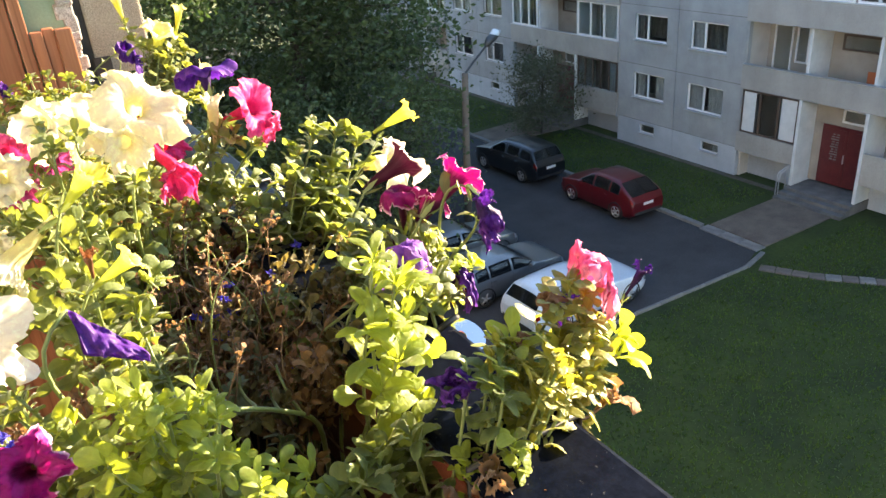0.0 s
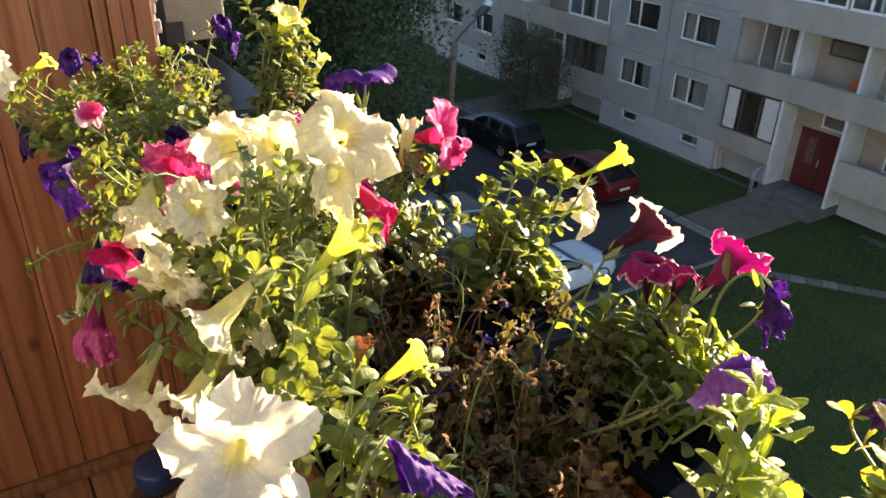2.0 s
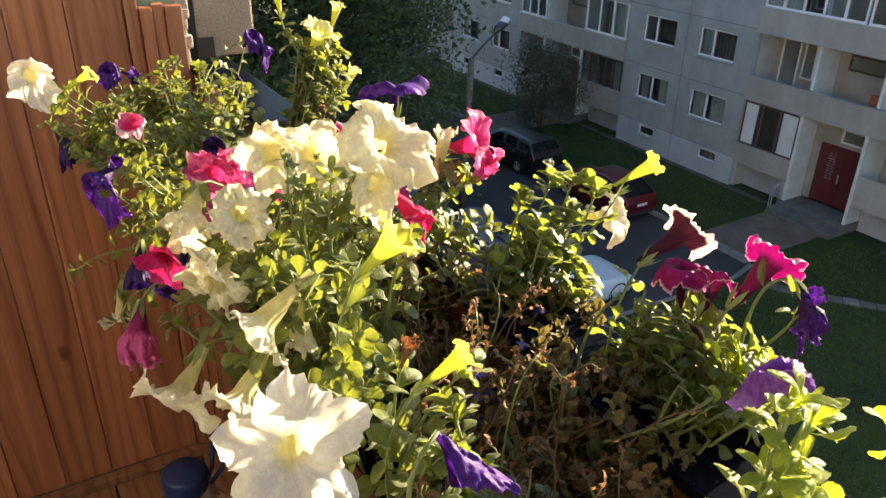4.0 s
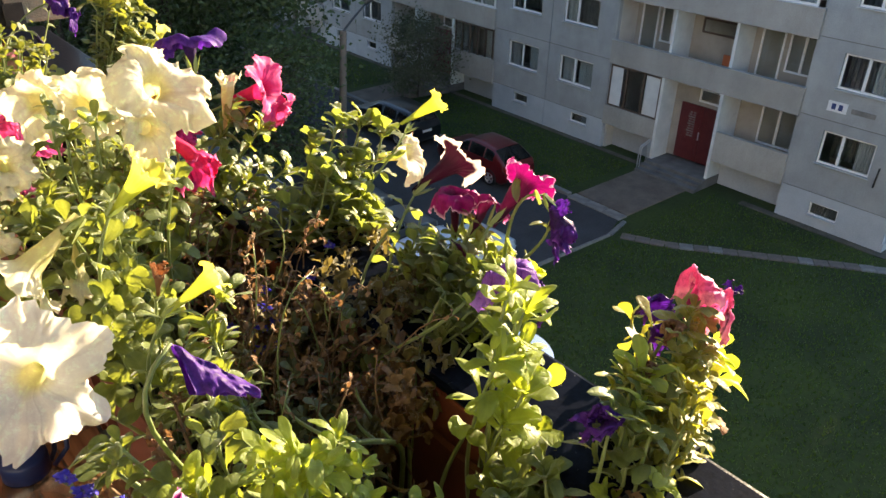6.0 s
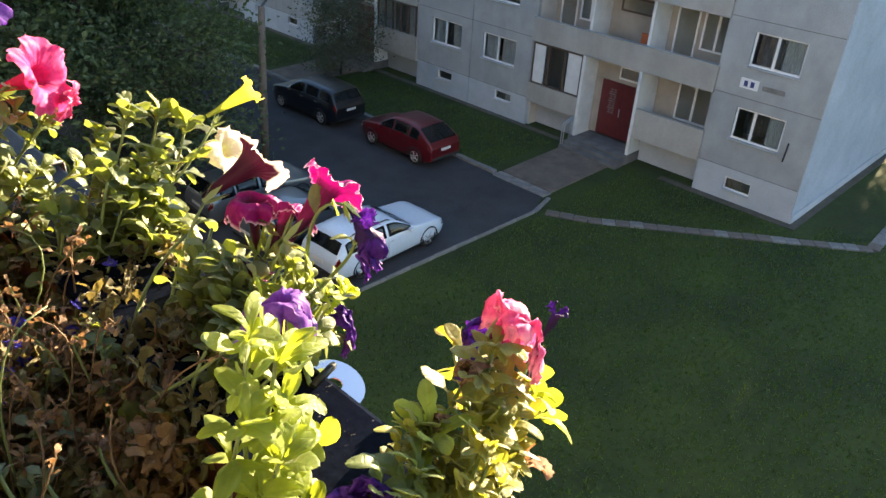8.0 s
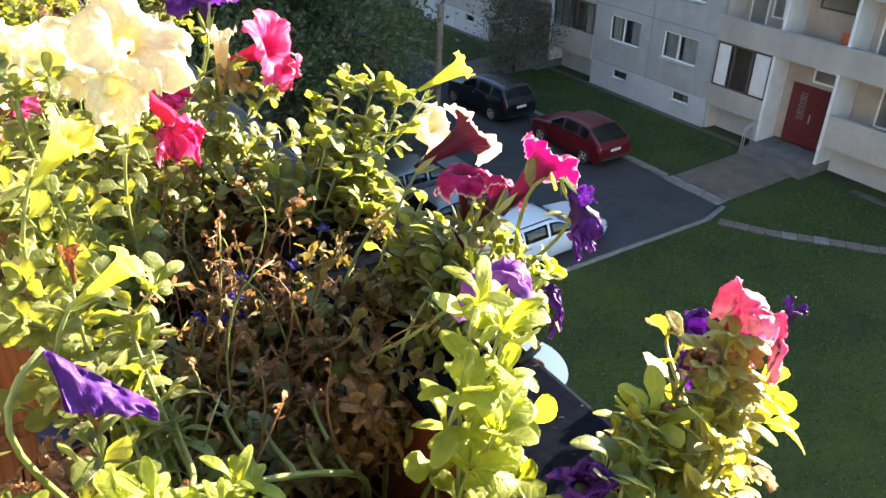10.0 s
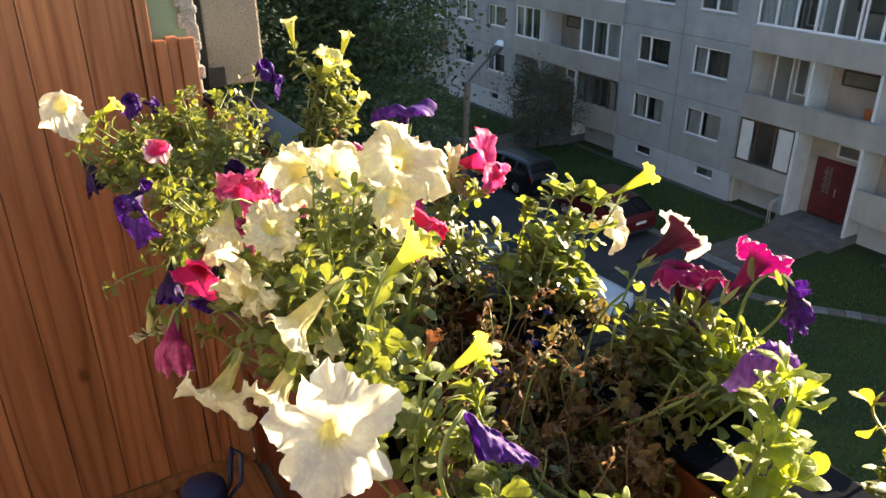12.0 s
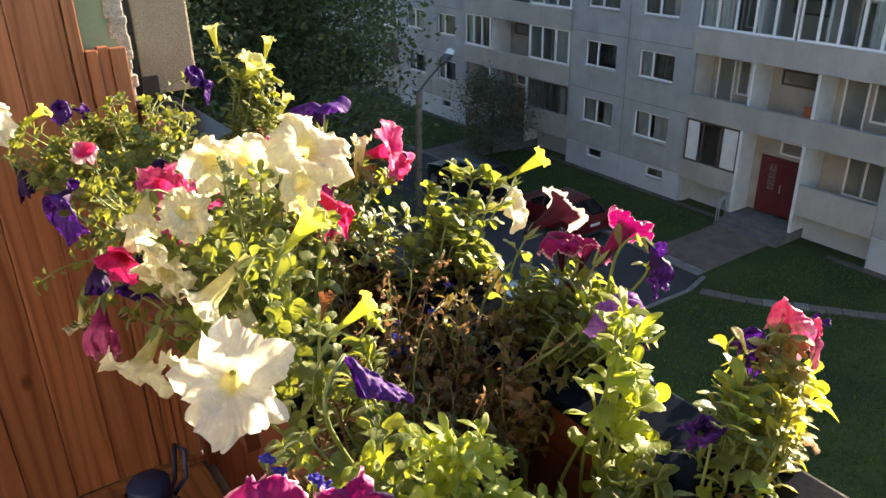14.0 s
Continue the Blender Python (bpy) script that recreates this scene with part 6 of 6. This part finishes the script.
p.flower("deep", (0.405, 0.387, 12.205), (0.7, 0.0, 0.7), 0.013, 0.3, 0.5, 0.5, tube_len=0.028, leaves=0)
for tip in ((0.318, 0.372, 12.226), (0.335, 0.375, 12.212), (0.302, 0.368, 12.214), (0.322, 0.362, 12.198), (0.342, 0.372, 12.188), (0.298, 0.362, 12.192),
            (0.318, 0.358, 12.176), (0.338, 0.368, 12.166), (0.292, 0.355, 12.168), (0.312, 0.352, 12.154), (0.33, 0.362, 12.142)):
    p.shoot(tip, 6, (0.2, 0, 1), start=(0.265, 0.35, 12.155), rosette=6, size=0.028, first=0.4)
for tip in ((0.268, 0.345, 12.168), (0.252, 0.342, 12.156), (0.278, 0.34, 12.15), (0.262, 0.335, 12.138), (0.285, 0.34, 12.132), (0.245, 0.335, 12.14), (0.298, 0.345, 12.125)):
    p.shoot(tip, 6, (0.1, -0.2, 1), start=(0.235, 0.345, 12.155), rosette=6, size=0.026, first=0.3)
p.shoot((0.262, 0.366, 12.200), 2, (-0.1, 0, 1), start=(0.255, 0.355, 12.155), rosette=4, size=0.034, kind="long", first=0.75)
for tip in ((0.366, 0.372, 12.168), (0.362, 0.368, 12.152)):
    p.shoot(tip, 1, (0.8, 0, 0.2), start=(0.265, 0.35, 12.155), rosette=3, size=0.036, kind="broad", first=0.85)
p.shoot((0.352, 0.362, 12.118), 1, (0.8, 0, 0.3), start=(0.265, 0.35, 12.155), rosette=2, size=0.032, kind="dry", first=0.85)
for centre in ((0.265, 0.366, 12.179), (0.267, 0.34, 12.18)):
    p.bush(centre, (0.022, 0.022, 0.026), 11, 6, kind="dense", size=0.021, rosette=6)
p.bush((0.225, 0.349, 12.193), (0.025, 0.02, 0.018), 5, 5, kind="green", size=0.026, rosette=4)
p.bush((0.173, 0.382, 12.14), (0.03, 0.022, 0.02), 10, 6, kind="green", size=0.026, rosette=5)
p.bush((0.235, 0.325, 12.145), (0.04, 0.025, 0.03), 7, 6, kind="yellow", size=0.022)
p.bush((0.225, 0.325, 12.135), (0.05, 0.025, 0.025), 9, 6, kind="dry", size=0.026, rosette=3)
p.close()

# front petunia with the folded violet flower
p = Plant("petunia_plant", "leafy petunia with folded violet and dark magenta flowers", "plant", (0.05, 0.46, 12.08), "green", 0.034, 110)
folded_flower(p, (0.003, 0.522, 12.258), (0.041, 0.505, 12.220), (0.006, 0.505, 12.229))
p.flower("magenta", (-0.098, 0.43, 12.232), (-0.2, -0.6, 0.55), 0.032, 0.9, 0.6, 0.3, leaves=3)
p.flower("magenta", (-0.045, 0.43, 12.208), (0.0, -0.6, 0.6), 0.028, 0.9, 0.6, 0.3, leaves=3)
p.bush((0.02, 0.435, 12.185), (0.08, 0.04, 0.05), 12, 8, kind="long", size=0.024)
p.bush((0.02, 0.435, 12.18), (0.08, 0.04, 0.05), 8, 8, kind="yellow", size=0.023)
p.bush((0.02, 0.44, 12.17), (0.08, 0.05, 0.04), 7, 8, kind="green", size=0.024)
p.bush((0.055, 0.40, 12.15), (0.07, 0.04, 0.03), 7, 8, kind="long", size=0.025)
p.bush((0.055, 0.40, 12.15), (0.07, 0.04, 0.03), 7, 8, kind="yellow", size=0.024)
p.bush((0.10, 0.385, 12.125), (0.07, 0.04, 0.025), 8, 7, kind="green", size=0.026)
p.bush((-0.04, 0.48, 12.18), (0.05, 0.05, 0.05), 10, 8, size=0.024)
p.bush((0.09, 0.48, 12.12), (0.09, 0.08, 0.03), 4, 5, kind="grey", size=0.02)
p.bush((0.045, 0.575, 12.175), (0.035, 0.045, 0.04), 9, 7, kind="green", size=0.027)
p.shoot((0.012, 0.495, 12.20), 6, (0.1, 0, 1), size=0.03)
p.close()

# lobelia and dry stems in the middle of the box
p = Plant("lobelia_plant", "half dry trailing lobelia with small blue flowers", "plant", (0.12, 0.68, 12.085), "dry", 0.016, 111)
for at in ((0.232, 0.715, 12.163), (0.192, 0.69, 12.152), (0.183, 0.69, 12.125), (0.180, 0.685, 12.135), (0.145, 0.67, 12.129), (0.14, 0.665, 12.137), (0.215, 0.62, 12.085), (0.20, 0.70, 12.14), (0.13, 0.64, 12.13), (0.125, 0.66, 12.14), (0.138, 0.68, 12.145), (0.118, 0.65, 12.125), (0.15, 0.70, 12.15), (0.16, 0.56, 12.12), (0.11, 0.69, 12.13)):
    p.flower("lobelia", at, (0.0, -0.6, 0.6), 0.0062, 0.8, 0.8, 0.7, tube_len=0.008, leaves=3, calyx=False)
p.bush((0.13, 0.67, 12.125), (0.08, 0.12, 0.05), 30, 6, size=0.013, rosette=2)
p.bush((0.14, 0.62, 12.11), (0.08, 0.14, 0.035), 20, 6, kind="grey", size=0.017, rosette=3)
p.bush((0.17, 0.62, 12.115), (0.04, 0.13, 0.05), 30, 7, size=0.017, rosette=3)
p.bush((0.185, 0.60, 12.125), (0.04, 0.14, 0.05), 22, 7, kind="olive", size=0.022, rosette=3)
p.bush((0.15, 0.57, 12.11), (0.06, 0.12, 0.04), 20, 7, size=0.016, rosette=3)
p.bush((0.12, 0.60, 12.12), (0.08, 0.11, 0.045), 22, 7, kind="olive", size=0.02, rosette=3)
p.bush((0.09, 0.60, 12.10), (0.07, 0.1, 0.03), 12, 6, kind="grey", size=0.017, rosette=3)
for _ in range(120):
    a = Vector((p.rng.uniform(0.05, 0.19), p.rng.uniform(0.5, 0.86), 12.025))
    b = a + Vector((p.rng.gauss(0.01, 0.03), p.rng.gauss(0, 0.04), p.rng.uniform(0.07, 0.19)))
    way = p.path(a, b, (p.rng.gauss(0, 0.9), p.rng.gauss(0, 0.9), p.rng.gauss(0.4, 0.5)), 0.3)
    p.stem(way, 0.0011, 0.0006, "twig" if p.rng.random() < 0.75 else "stem")
    p.dress(way, 2, 0.010, 0.4, rosette=2)
p.close()
p = Plant("lobelia_plant", "trailing lobelia with small blue flowers at the box edge", "plant", (0.015, 0.52, 12.10), "grey", 0.014, 112)
for at in ((-0.071, 0.50, 12.215), (-0.066, 0.495, 12.205), (-0.054, 0.46, 12.218), (-0.049, 0.462, 12.208), (-0.06, 0.51, 12.19)):
    p.flower("lobelia", at, (-0.1, -0.6, 0.6), 0.0055, 0.8, 0.8, 0.7, tube_len=0.008, leaves=2, calyx=False)
p.bush((-0.02, 0.55, 12.16), (0.04, 0.07, 0.05), 10, 6, kind="dry")
p.close()

# a bare petunia stem lying across the box with dry seed heads
p = Plant("bare_petunia", "bare pale green petunia stem with dry seed heads", "plant", (0.15, 0.50, 12.08), "dry", 0.012, 113)
knots = [Vector((0.165, 0.50, 11.99)), Vector((0.157, 0.502, 12.035)), Vector((0.152, 0.494, 12.105)), Vector((0.12, 0.482, 12.142)), Vector((0.08, 0.475, 12.166)), Vector((0.033, 0.468, 12.190)), Vector((-0.012, 0.46, 12.193)), Vector((-0.03, 0.455, 12.19))]
main = []
for a, b, c, d in zip(knots, knots[1:], knots[2:], knots[3:]):
    for k in range(4):
        t = k / 4
        main.append(0.5 * (2 * b + (c - a) * t + (2 * a - 5 * b + 4 * c - d) * t * t + (3 * b - a - 3 * c + d) * t ** 3))
p.stem(main, 0.0024, 0.0018)
for j, top, kind in ((15, (0.055, 0.540, 12.172), "grey"), (12, (0.086, 0.552, 12.152), "grey"), (10, (0.106, 0.540, 12.142), "grey"), (8, (0.124, 0.515, 12.140), "dry"), (6, (0.138, 0.535, 12.148), "dry")):
    pts = p.path(main[j], top, (0, 0.1, 1), 0.1)
    p.stem(pts, 0.0017, 0.0012)
    p.dress(pts[-3:], 1, 0.014, 0.5, kind=kind, rosette=4)
p.close()

# ---- small things on the balcony ----
bottle = thing("water_bottle", "clear plastic canister with blue cap and handle on the floor", "bottle", at=(-0.02, 1.42, FLOOR))
bm = bmesh.new()
lathe(bm, [(0.0, 0.002), (0.075, 0.002), (0.082, 0.015), (0.082, 0.18), (0.074, 0.23), (0.045, 0.275), (0.036, 0.285), (0.036, 0.30)], 28, (-0.02, 1.42, FLOOR))
part("body", bm, M["bottle"], bottle)
bm = bmesh.new()
lathe(bm, [(0.037, 0.29), (0.042, 0.295), (0.042, 0.33), (0.038, 0.335), (0.0, 0.335)], 28, (-0.02, 1.42, FLOOR))
part("cap", bm, M["blue_cap"], bottle, "round blue screw cap")
bm = bmesh.new()
tube(bm, [(-0.02 + 0.045, 1.42, FLOOR + 0.28), (0.055, 1.43, FLOOR + 0.30), (0.065, 1.44, FLOOR + 0.36), (0.05, 1.45, FLOOR + 0.375), (0.035, 1.44, FLOOR + 0.3), (0.022, 1.43, FLOOR + 0.285)], 0.005, 8)
part("handle", bm, M["blue_cap"], bottle)
cd = thing("reflecting_disc", "shiny silver disc hung on the handrail", "disc", at=(0.27, 0.47, RAIL))
bm = bmesh.new()
m = Matrix.Translation((0.301, 0.505, 12.126)) @ frame_of((0.2, 1.0, 0.3), (0.12, -0.42, 0.85))
ring = []
for r, h in ((0.006, 0.0006), (0.024, 0.0006), (0.024, -0.0006), (0.006, -0.0006), (0.006, 0.0006)):
    ring.append([bm.verts.new(m @ Vector((r * math.cos(a), r * math.sin(a), h))) for a in (2 * math.pi * k / 40 for k in range(40))])
for a, b in zip(ring, ring[1:]):
    for k in range(40):
        bm.faces.new((a[k], a[(k + 1) % 40], b[(k + 1) % 40], b[k]))
part("disc", bm, M["disc"], cd)
bm = bmesh.new()
tube(bm, [(0.296, 0.500, 12.150), (0.290, 0.495, 12.154), (0.27, 0.49, RAIL + 0.001)], 0.003, 6)
part("clip", bm, M["clip"], cd)
